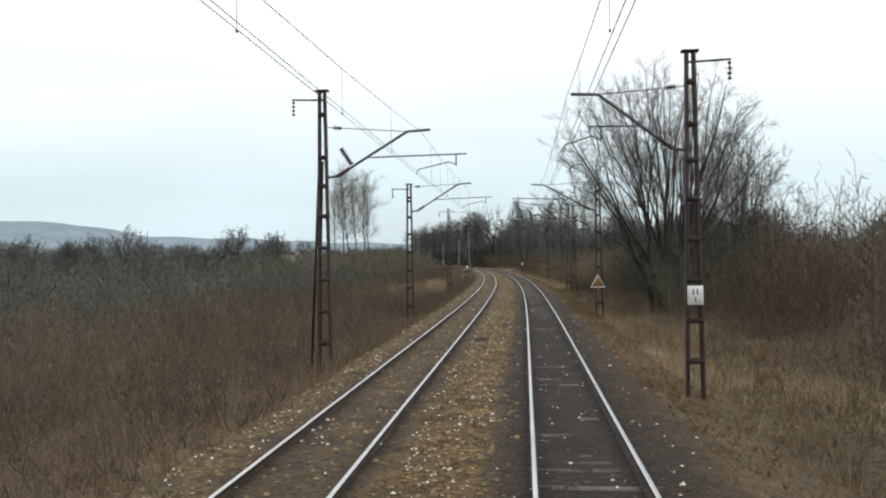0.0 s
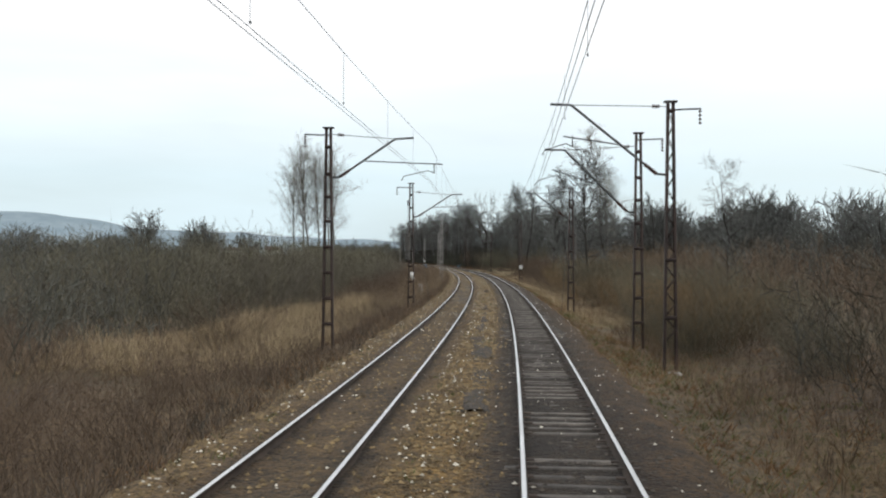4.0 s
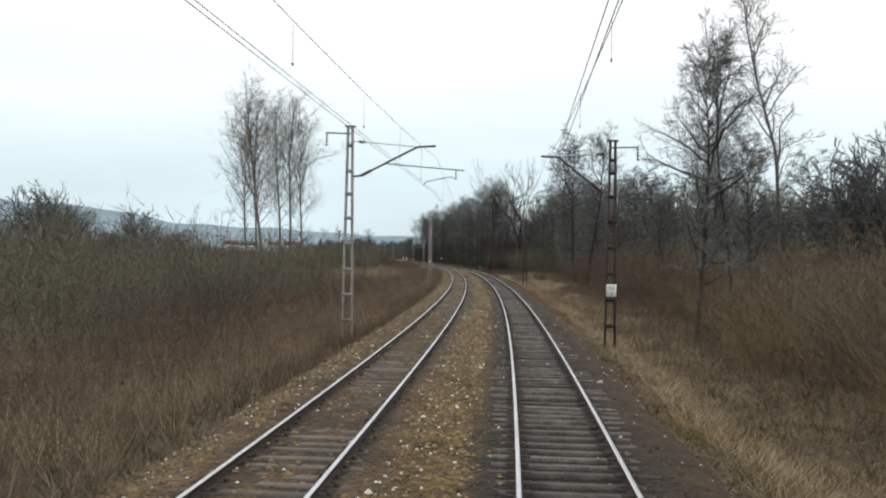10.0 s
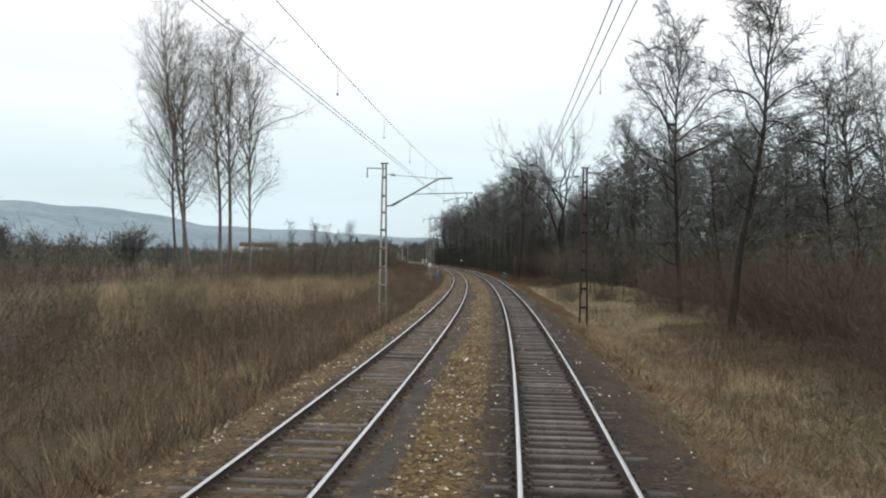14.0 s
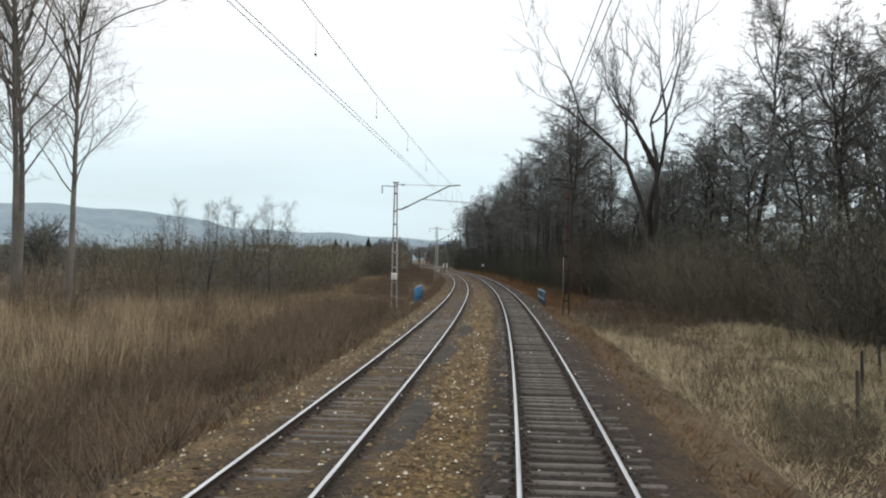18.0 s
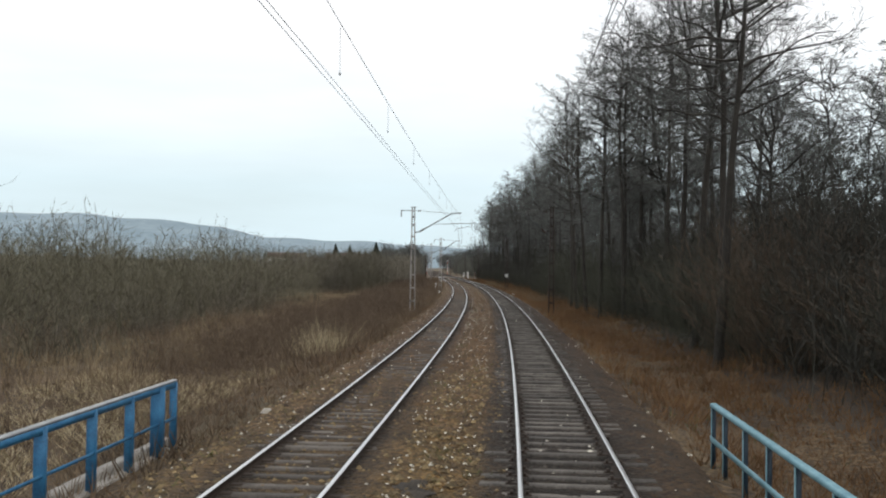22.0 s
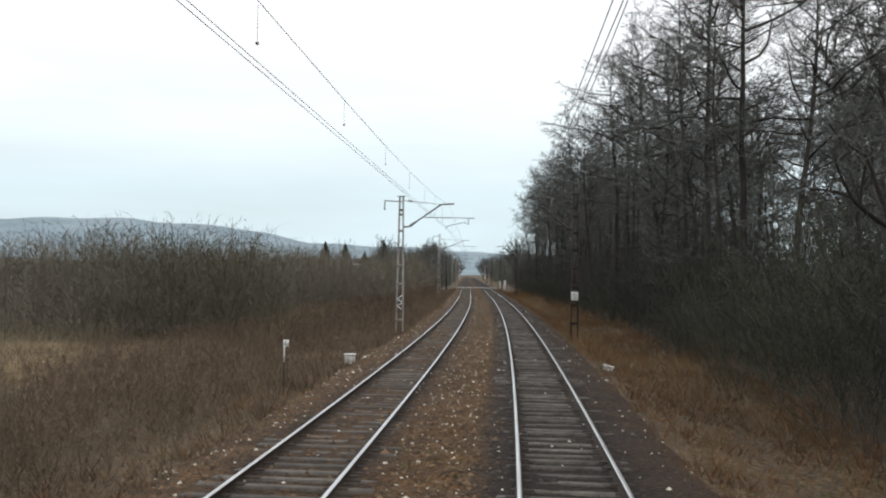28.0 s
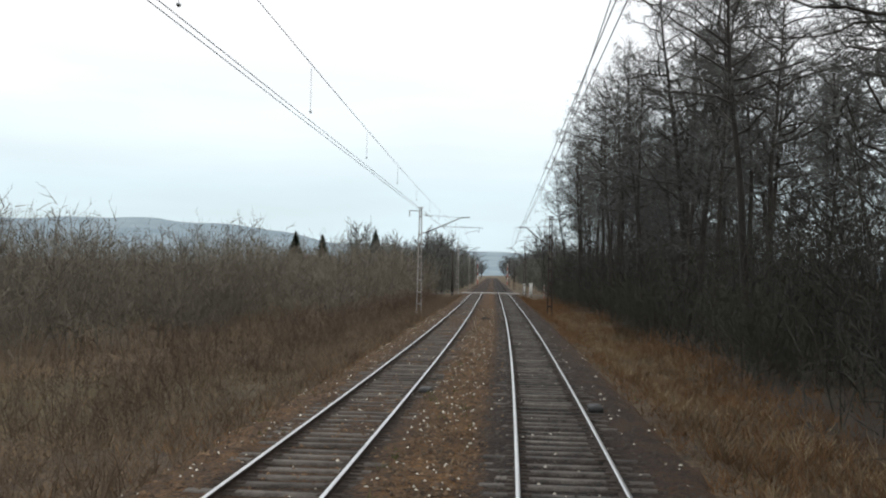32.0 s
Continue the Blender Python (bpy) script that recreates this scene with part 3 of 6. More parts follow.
def build_mast(paint, top, reach, m, lift=0.0, short=False, braced=False, fit=(0, 0, 0, 0)):
    """A mast of two channels joined by batten plates, its bracket arm towards +x; z = 0 is the rail's height."""
    base = thing("overhead_mast", "rust-brown steel lattice mast carrying the overhead line" if paint is MAST else "weathered pale grey lattice mast carrying the overhead line", "overhead mast", m, "masts along the line")
    half = lambda z: 0.185 - 0.0125 * z
    for side in (-1, 1):
        part("upright", channel(side * half(-0.7), side * half(top), side, top), paint, base)
    rungs = np.arange(0.2, top - 0.4, 0.42) if braced else ()
    for i, z in enumerate(rungs):
        e = 1 if i % 2 else -1
        for y in (-0.1, 0.1):
            part("brace", Shape().tube([(-e * half(z), y, z), (e * half(z + 0.42), y, z + 0.42)], 0.014, 4), paint, base)
    for z in (1.0, 2.9, top - 0.3) if braced else (0.35, 1.35, 2.35, 3.35, 4.35, 5.3, 6.2, top - 0.75):
        for y in (-0.104, 0.104):
            part("batten_plate", Shape().box((-half(z) - 0.03, y - 0.006, z - 0.06), (half(z) + 0.03, y + 0.006, z + 0.06)), paint, base)
    part("cap_plate", Shape().box((-0.21, -0.12, top - 0.02), (0.21, 0.12, top + 0.03)), paint, base)
    part("footing", Shape().box((-0.4, -0.32, -1.5), (0.4, 0.32, -0.8), 0, 0.05), CONCRETE, base, "stained concrete footing")
    part("feeder_bracket", Shape().tube([(0.1, 0.06, top - 0.28), (-0.98, 0.06, top - 0.24)], 0.03), TUBE, base)
    part("insulator", sheds((-0.94, 0.06, top - 0.27), (-0.94, 0.06, top - 0.78), 4, 0.06, 0.015), PORCELAIN, base)
    rise_foot, rise_knee, rise_tube, back = fit
    up = 5.55 + 0.4 * lift + rise_foot
    knee, tip = ((reach - 1.1, 0, 6.95 + lift), (reach - 0.42, 0, 6.98 + lift)) if short else ((reach - 0.4, 0, 6.9 + lift), (reach + 0.32, 0, 6.94 + lift))
    knee, tip = (knee[0] - back, 0, knee[2] + rise_knee), (tip[0] - back * 0.5, 0, tip[2] + rise_knee)
    part("bracket_arm", Shape().tube([(0.15, 0, up), (0.45, 0, up + 0.03), knee, tip], 0.042, 8), TUBE, base)
    rise = (knee[2] - up - 0.03) / (knee[0] - 0.45)
    part("insulator", sheds((0.45, 0, up + 0.03), (0.85, 0, up + 0.03 + 0.4 * rise), 6, 0.085, 0.05), PORCELAIN, base)
    high = min(7.1 + lift + rise_knee, top - 0.15)
    tie = part("tie_rod", Shape().tube([(0.12, 0, high), knee], 0.014, 5), TUBE, base)
    drop = (knee[2] - high) / (knee[0] - 0.15)
    part("insulator", sheds((0.35, 0, high + 0.2 * drop), (0.62, 0, high + 0.47 * drop), 4, 0.08, 0.03), PORCELAIN, tie)
    end, hang = (reach - 0.85, reach - 1.15) if short else (reach + 1.45, reach + 1.12)
    start = 0.45 + (knee[0] - 0.45) * 0.42
    low = 6.16 + lift + rise_tube
    part("registration_tube", Shape().tube([(start, 0, up + 0.03 + (start - 0.45) * rise), (end, 0, low)], 0.024, 6), TUBE, base)
    part("drop_bracket", Shape().tube([(hang, 0, low + 0.02), (hang, 0, low - 0.36)], 0.022, 6), TUBE, base)
    way = 1 if short else -1
    part("steady_arm", Shape().tube([(hang, 0, low - 0.33), (hang + way * 0.22, 0, low - 0.24), (reach - 0.15 - way * 0.1, 0, low - 0.45), (reach - 0.15, 0, low - 0.62)], 0.017, 6), TUBE, base)
    return base


def lift_at(s):
    """How far the overhead line hangs above its usual height."""
    return float(np.interp(s, [30, 54, 98, 124, 185, 257, 334, 405, 471, 560], [0.05, 0.2, 0.4, 0.15, -0.15, 0.25, 0.65, 0.2, -0.12, 0.0]))


# how the bracket's foot and knee and the tube sit against the usual, and how far the knee stands back
FITS = {("left", 98): (0.35, 0.25, 0.0, 0.0), ("left", 185): (0.5, 0.42, 0.25, 0.0), ("left", 334): (0.5, 0.42, 0.0, 0.0), ("left", 556): (0.8, 0.8, 0.7, 0.0), ("right", 185): (0.0, 0.0, -0.15, 0.0), ("right", 93): (0.0, 0.7, 0.45, 0.0), ("right", 100): (-0.9, 0.0, 0.0, 0.25)}
masts = {}
for side, row in (("left", MASTS_LEFT), ("right", MASTS_RIGHT)):
    for s, d, top in row:
        paint = MAST if side == "right" or s < 170 else MAST_GREY
        reach = (LEFT - d) if side == "left" else d
        if round(s) == 98:
            reach -= 0.95
        masts[side, round(s)] = build_mast(paint, top, reach + 0.05, stand(s, d, 0, 0 if side == "left" else 180), lift_at(s), side == "right" and round(s) != 56, (side, round(s)) == ("right", 93), FITS.get((side, round(s)), (0, 0, 0, 0)))


def overhead(centre, spans, label, shift):
    base = thing("overhead_line", label, "overhead wires")
    ends = sorted([-40.0] + spans + [830.0])
    zig = lambda i: shift + (0.07 if i % 2 else -0.07) + (0.32 if 150 < ends[i] < 440 else 0.0)
    for off in (-0.05, 0.05):
        sh = Shape()
        pts = [at(s, centre + zig(i) + off, 5.53 + lift_at(s)) for i, s in enumerate(ends)]
        sh.tube([tuple(p) for p in pts], 0.0065, 4, 0, False)
        part("contact_wire", sh, COPPER, base)
    sh, drops = Shape(), []
    pts = []
    for i in range(len(ends) - 1):
        s0, s1 = ends[i], ends[i + 1]
        n = max(6, int((s1 - s0) / 6))
        sag = 0.95 * min(1.0, ((s1 - s0) / 66) ** 2)
        for k in range(n):
            u = k / n
            rise = (1 - u) * lift_at(s0) + u * lift_at(s1)
            z = 6.9 - 4 * sag * u * (1 - u) + rise
            pts.append(tuple(at(s0 + u * (s1 - s0), centre + 0.04 + zig(i) * (1 - u) + zig(i + 1) * u, z)))
            if 0 < k:
                drops.append((s0 + u * (s1 - s0), centre + zig(i) * (1 - u) + zig(i + 1) * u, z, rise))
    part("messenger_wire", sh.tube(pts, 0.007, 4, 0, False), COPPER, base)
    for s, d, z, rise in drops:
        if -5 < s < 620:
            part("dropper", Shape().tube([tuple(at(s, d, 5.53 + rise)), tuple(at(s, d, z))], 0.0035, 4, 0, False).box((-0.012, -0.02, -0.014), (0.012, 0.02, 0.014), 0, 0, Matrix.Translation(at(s, d, 5.56 + rise))), COPPER, base)
    return base


overhead(LEFT, [m[0] for m in MASTS_LEFT], "two contact wires and a messenger wire over the second track", -0.03)
overhead(0.0, [m[0] for m in MASTS_RIGHT if m[0] != 93.0], "two contact wires and a messenger wire over the first track", 0.15)

# ---- plants ----


def unit(a):
    return a / (np.linalg.norm(a, axis=-1, keepdims=True) + 1e-9)


def bough(rng, p, d, length, k, up=0.0, wob=0.15):
    """Crooked lines from p along d: (n, k + 1, 3)."""
    out, step = [p], (np.asarray(length) / k)[:, None]
    for _ in range(k):
        d = unit(d + np.array([0, 0, up]) + rng.normal(0, wob, d.shape))
        p = p + d * step
        out.append(p)
    return np.stack(out, 1)


def shoots(rng, lines, m, t0, t1, spread, jitter=0.25):
    """m side shoots of each line: start, direction, place along it (0 to 1) and the line's number."""
    n, k = lines.shape[0], lines.shape[1] - 1
    t = (t0 + (t1 - t0) * (np.arange(m)[None] + rng.uniform(0, 1, (n, m))) / m).ravel()
    who = np.repeat(np.arange(n), m)
    i = np.minimum((t * k).astype(int), k - 1)
    a, b = lines[who, i], lines[who, i + 1]
    axis = unit(b - a)
    perp = unit(np.cross(axis, rng.normal(0, 1, axis.shape)))
    ang = spread * (1 + rng.uniform(-jitter, jitter, len(t)))[:, None]
    return a + (b - a) * (t * k - i)[:, None], unit(axis * np.cos(ang) + perp * np.sin(ang)), t, who


def ribbons(rng, lines, w0, w1):
    """Flat strips along lines, width from w0 to w1, in triangles."""
    n, k = lines.shape[0], lines.shape[1] - 1
    ax = unit(lines[:, -1] - lines[:, 0])
    side = unit(np.cross(ax, rng.normal(0, 1, ax.shape)))
    w = np.linspace(0, 1, k + 1)[None, :, None]
    w0, w1 = np.broadcast_to(w0, (n,))[:, None, None], np.broadcast_to(w1, (n,))[:, None, None]
    half = side[:, None] * (w0 + (w1 - w0) * w) / 2
    v = np.stack([lines - half, lines + half], 2).reshape(-1, 3)
    i = (np.arange(n)[:, None] * (k + 1) * 2 + np.arange(k)[None] * 2).ravel()
    return v, np.concatenate([np.stack([i, i + 1, i + 3], -1), np.stack([i, i + 3, i + 2], -1)])


def spikes(rng, p, d, length, w):
    """Single thin points, one triangle each."""
    side = unit(np.cross(d, rng.normal(0, 1, d.shape))) * (np.broadcast_to(w, (len(p),)) / 2)[:, None]
    v = np.stack([p - side, p + side, p + d * np.asarray(length)[:, None]], 1).reshape(-1, 3)
    return v, np.arange(len(v)).reshape(-1, 3)


def pipes(lines, r0, r1, sides=5):
    """Round stems along lines."""
    n, k1 = lines.shape[:2]
    ax = unit(np.gradient(lines, axis=1))
    ref = np.where(np.abs(ax[..., 2:3]) < 0.9, np.array([0, 0, 1.0]), np.array([1.0, 0, 0]))
    u = unit(np.cross(ax, ref))
    w = np.cross(ax, u)
    t = np.linspace(0, 1, k1)[None, :, None]
    r = np.broadcast_to(r0, (n,))[:, None, None] * (1 - t) + np.broadcast_to(r1, (n,))[:, None, None] * t
    a = np.linspace(0, 2 * np.pi, sides, endpoint=False)
    v = (lines[:, :, None] + r[:, :, None] * (np.cos(a)[None, None, :, None] * u[:, :, None] + np.sin(a)[None, None, :, None] * w[:, :, None])).reshape(-1, 3)
    base = (np.arange(n)[:, None, None] * k1 * sides + np.arange(k1 - 1)[None, :, None] * sides)
    j = np.arange(sides)[None, None]
    a, b = (base + j).ravel(), (base + (j + 1) % sides).ravel()
    return v, np.concatenate([np.stack([a, b, b + sides], -1), np.stack([a, b + sides, a + sides], -1)])


def gathered(pieces):
    vs, fs, n = [], [], 0
    for v, f in pieces:
        vs.append(v), fs.append(f + n)
        n += len(v)
    return np.concatenate(vs), np.concatenate(fs)


def joined(name, pieces, mats):
    v, f = gathered(pieces)
    return mesh_of(name, v, f, mats)


def spire(seed, tall, bare=0.25, limbs=40, reach=0.22, low=1.35, high=0.7, up=0.05, counts=(6, 5, 4), girth=0.016, fine=0.014, wob=0.03, lean=0.0, peak=0.35, twist=0.2, top=0.25, flat=0.55, thick=0.016):
    """Trunk, limbs and twigs of a bare tree with one straight stem and tiers of side limbs."""
    rng = np.random.default_rng(seed)
    a = rng.uniform(0, 6.28)
    trunk = bough(rng, np.array([[0.0, 0.0, -0.4]]), unit(np.array([[lean * math.cos(a), lean * math.sin(a), 1.0]])), np.array([tall + 0.4]), 14, 0.04, wob)
    r = girth * tall
    trunk_p = pipes(trunk, np.array([r]), np.array([r * 0.1]), 8)
    t = bare + (0.985 - bare) * ((np.arange(limbs) + rng.uniform(0, 1, limbs)) / limbs)
    k = trunk.shape[1] - 1
    i = np.minimum((t * k).astype(int), k - 1)
    p = trunk[0, i] + (trunk[0, i + 1] - trunk[0, i]) * (t * k - i)[:, None]
    u = (t - bare) / (1 - bare)
    az = np.arange(limbs) * 2.4 + rng.normal(0, 0.5, limbs)
    ang = low + (high - low) * u + rng.normal(0, 0.12, limbs)
    d = np.stack([np.sin(ang) * np.cos(az), np.sin(ang) * np.sin(az), np.cos(ang)], -1)
    shape = np.where(u < peak, 0.62 + 0.38 * u / peak, 1 - (1 - top) * (np.clip(u - peak, 0, 1) / (1 - peak)) ** 1.3)
    ll = reach * tall * shape * rng.uniform(0.6, 1.15, limbs)
    limb = bough(rng, p, d, ll, 6, up, twist)
    lr = np.maximum(0.012, thick * ll)
    limb_p = pipes(limb, lr, lr * 0.22, 4)

    def spray(lines, m, t0, spread):
        p, d, t, who = shoots(rng, lines, m, t0, 1.0, spread)
        return p, unit(d * [1, 1, flat] + [0, 0, 0.05]), t, who

    p, d, t, who = spray(limb, counts[0], 0.16, 0.8)
    bl = np.maximum(0.45, ll[who] * 0.48 * (1.15 - 0.65 * t) * rng.uniform(0.6, 1.2, len(t)))
    br = bough(rng, p, d, bl, 3, up, 0.2)
    p, d, t, who = spray(br, counts[1], 0.12, 0.75)
    tl = np.maximum(0.35, bl[who] * 0.5 * rng.uniform(0.6, 1.2, len(t)))
    tw = bough(rng, p, d, tl, 1, up, 0.15)
    p, d, t, who = shoots(rng, tw, counts[2], 0.1, 1.0, 0.65)
    sl = np.maximum(0.25, tl[who] * 0.6 * rng.uniform(0.6, 1.3, len(t)))
    crown_p = [ribbons(rng, br, fine * 2.0, fine * 1.1), ribbons(rng, tw, fine * 1.2, fine * 0.8), spikes(rng, p, d, sl, fine * 1.15)]
    return [trunk_p], [limb_p], crown_p


def fan(seed, tall, wide, stems=4, lean=0.35, trunk=0.0, levels=5, split=2, side=1, angle=0.42, shrink=0.78, up=0.1, wob=0.1, girth=0.012, fine=0.016, tips=5, foot=0.3, first=1.0):
    """Trunk, limbs and twigs of a bare tree that forks again and again into a rounded crown."""
    rng = np.random.default_rng(seed)
    a = np.arange(stems) * 6.283 / stems + rng.uniform(-0.4, 0.4, stems)
    start = np.stack([foot * np.cos(a), foot * np.sin(a), np.full(stems, 10.0 * trunk)], -1)
    d = unit(np.stack([lean * np.cos(a), lean * np.sin(a), np.ones(stems)], -1) * np.concatenate([rng.uniform(0.4, 1.25, (stems, 1)).repeat(2, 1), np.ones((stems, 1))], 1))
    p, ln = start, rng.uniform(0.85, 1.15, stems) * 3.0 * first
    sets = []
    for lev in range(levels):
        k = 5 if lev < 2 else 3 if lev < levels - 1 else 2
        rows = bough(rng, p, d, ln, k, up, wob)
        sets.append(rows)
        way = unit(rows[:, -1] - rows[:, -2])
        who = np.repeat(np.arange(len(rows)), split)
        perp = unit(np.cross(way[who], rng.normal(0, 1, (len(who), 3))))
        ang = (angle * rng.uniform(0.45, 1.45, len(who)))[:, None]
        np_, nd, nl = rows[who, -1], unit(way[who] * np.cos(ang) + perp * np.sin(ang)), ln[who] * shrink * rng.uniform(0.75, 1.2, len(who))
        if side and lev > 0:
            q, e, t, w = shoots(rng, rows, side, 0.3, 0.95, angle * 1.5)
            np_, nd, nl = np.concatenate([np_, q]), np.concatenate([nd, e]), np.concatenate([nl, ln[w] * shrink * 0.75 * rng.uniform(0.6, 1.2, len(w))])
        p, d, ln = np_, nd, nl
    q, e, t, w = shoots(rng, sets[-1], tips, 0.15, 1.0, 0.5)
    q2, e2, t2, w2 = shoots(rng, sets[-2], tips, 0.2, 1.0, 0.6)
    tip = np.concatenate([q, q2]), np.concatenate([e, e2])
    every = np.concatenate([s.reshape(-1, 3) for s in sets])
    kz = (tall - 0.3) / (np.percentile(every[:, 2], 99) + 0.3)
    kx = wide / 2 / np.percentile(np.linalg.norm(every[:, :2], axis=1), 97)
    grow = np.array([kx, kx, kz])
    sets = [s * grow for s in sets]
    r = girth * tall
    limb_p, crown_p = [], []
    for lev, rows in enumerate(sets):
        r0, r1 = r * 0.62 ** lev, r * 0.62 ** (lev + 1)
        if lev < 3:
            limb_p.append(pipes(rows, np.full(len(rows), r0), np.full(len(rows), r1), 7 if lev == 0 else 5 if lev == 1 else 4))
        else:
            crown_p.append(ribbons(rng, rows, max(fine * 1.2, r0 * 1.5), max(fine, r1 * 1.2)))
    size = np.linalg.norm(np.diff(sets[-1], axis=1), axis=2).sum(1).mean()
    crown_p.append(spikes(rng, tip[0] * grow, unit(tip[1] + [0, 0, 0.15]), size * rng.uniform(0.4, 0.95, len(tip[0])), fine * 1.1))
    trunk_p = [limb_p.pop(0)]
    if trunk:
        foot_p = bough(rng, np.array([[0.1, 0.0, -0.5]]), np.array([[0.0, 0.0, 1.0]]), np.array([10 * trunk * kz + 0.7]), 6, 0.2, 0.02)
        trunk_p.append(pipes(foot_p, np.array([r * 1.9]), np.array([r * 1.45]), 9))
    return trunk_p, limb_p, crown_p


def dome(seed, tall, wide, limbs=70, stout=7, low=0.36, girth=0.009, fine=0.02, counts=(9, 7, 4), foot=0.7, bow=0.25, brush=0.15):
    """Stems, limbs and twigs of a bare tree whose limbs rise from one foot to a rounded, even crown."""
    rng = np.random.default_rng(seed)
    q = np.sqrt((np.arange(limbs) + 0.5) / limbs) * rng.uniform(0.86, 1.06, limbs)
    a = np.arange(limbs) * 2.4 + rng.normal(0, 0.2, limbs)
    r, z = wide / 2 * q, tall * (low + (0.98 - low) * np.sqrt(np.clip(1 - q ** 2, 0, 1))) * rng.uniform(0.84, 1.0, limbs)
    first = np.linspace(limbs * 0.12, limbs - 1, stout).astype(int)
    order = np.concatenate([first, np.setdiff1d(np.arange(limbs), first)])
    a, r, z = a[order], r[order], z[order]
    out = np.stack([np.cos(a), np.sin(a), 0 * a], -1)
    p0 = out * foot * rng.uniform(0.2, 1.0, (limbs, 1)) - [0, 0, 0.4]
    p2 = out * r[:, None] + np.stack([0 * z, 0 * z, z], -1)
    p1 = out * (bow * r)[:, None] + np.stack([0 * z, 0 * z, 0.5 * z], -1)
    t = np.linspace(0, 1, 9)[None, :, None]
    arc = lambda b, m, e: (1 - t) ** 2 * b[:, None] + 2 * t * (1 - t) * m[:, None] + t ** 2 * e[:, None]
    main = arc(p0[:stout], p1[:stout], p2[:stout])
    main[:, 1:] += np.cumsum(rng.normal(0, 0.01 * tall, (stout, 8, 3)), 1)
    # the lesser limbs fork off the stem that grows nearest to their own end
    near = np.argmin(((p2[stout:, None] - p2[None, :stout]) ** 2).sum(-1), 1)
    fork = main[near, rng.integers(2, 5, limbs - stout)]
    knee = 0.5 * (fork + p2[stout:]) - out[stout:] * (0.1 * r[stout:, None])
    side = arc(fork, knee, p2[stout:])
    side[:, 1:] += np.cumsum(rng.normal(0, 0.009 * tall, (limbs - stout, 8, 3)), 1)
    rows = np.concatenate([main, side])
    ln = np.linalg.norm(rows[:, -1] - rows[:, 0], axis=1)
    r0 = girth * ln * rng.uniform(0.7, 1.2, limbs)
    trunk_p = [pipes(main, r0[:stout] * 1.7, r0[:stout] * 0.25, 7)]
    limb_p = [pipes(side, r0[stout:], r0[stout:] * 0.2, 5)]
    p, d, t, who = shoots(rng, rows, counts[0], 0.3, 1.0, 0.6)
    bl = brush * tall * (1.25 - 0.6 * t) * rng.uniform(0.6, 1.2, len(t))
    br = bough(rng, p, d, bl, 3, 0.06, 0.16)
    p, d, t, who = shoots(rng, br, counts[1], 0.1, 1.0, 0.55)
    tl = bl[who] * 0.5 * rng.uniform(0.6, 1.2, len(t))
    tw = bough(rng, p, d, tl, 1, 0.06, 0.15)
    p, d, t, who = shoots(rng, tw, counts[2], 0.1, 1.0, 0.5)
    return trunk_p, limb_p, [ribbons(rng, br, fine * 2, fine * 1.1), ribbons(rng, tw, fine * 1.1, fine * 0.7), spikes(rng, p, d, tl[who] * 0.6 * rng.uniform(0.6, 1.2, len(who)), fine)]


def make_tree(name, label, bark, twig, pieces, category="tree"):
    t, l, c = pieces
    base = thing(name, label, category)
    part("trunk", joined("trunk", t, [bark]), None, base)
    part("limbwork", joined("limbwork", l, [bark]), None, base)
    part("crown", joined("crown", c, [twig]), None, base, "leafless crown of fine twigs")
    return base


def bush_pieces(seed, stems=60, spread=0.6, twigs=(6, 5), fine=0.006, reach=0.17):
    """A bare shrub one metre high and about as wide, its shoots fanning to a rounded top."""
    rng = np.random.default_rng(seed)
    a, q = rng.uniform(0, 2 * np.pi, stems), np.sqrt(rng.uniform(0, 1, stems))
    base = np.stack([0.26 * q * np.cos(a), 0.26 * q * np.sin(a), np.full(stems, -0.05)], -1)
    d = unit(np.stack([spread * q * np.cos(a), spread * q * np.sin(a), np.ones(stems)], -1) + rng.normal(0, 0.1, (stems, 3)))
    stem = bough(rng, base, d, rng.uniform(0.7, 0.98, stems) * (1.05 - 0.22 * q), 3, 0.05, 0.12)
    p, d, t, who = shoots(rng, stem, twigs[0], 0.1, 1.0, 0.55)
    ln = reach * (1.2 - 0.5 * t) * rng.uniform(0.6, 1.2, len(t))
    tw = bough(rng, p, d, ln, 1, 0.15, 0.12)
    p, d, t, who = shoots(rng, tw, twigs[1], 0.05, 1.0, 0.55)
    return [ribbons(rng, stem, fine * 0.5, fine * 0.25)], [ribbons(rng, tw, fine * 0.45, fine * 0.28), spikes(rng, p, unit(d + [0, 0, 0.15]), ln[who] * 0.7 * rng.uniform(0.5, 1.4, len(t)), fine * 0.5)]


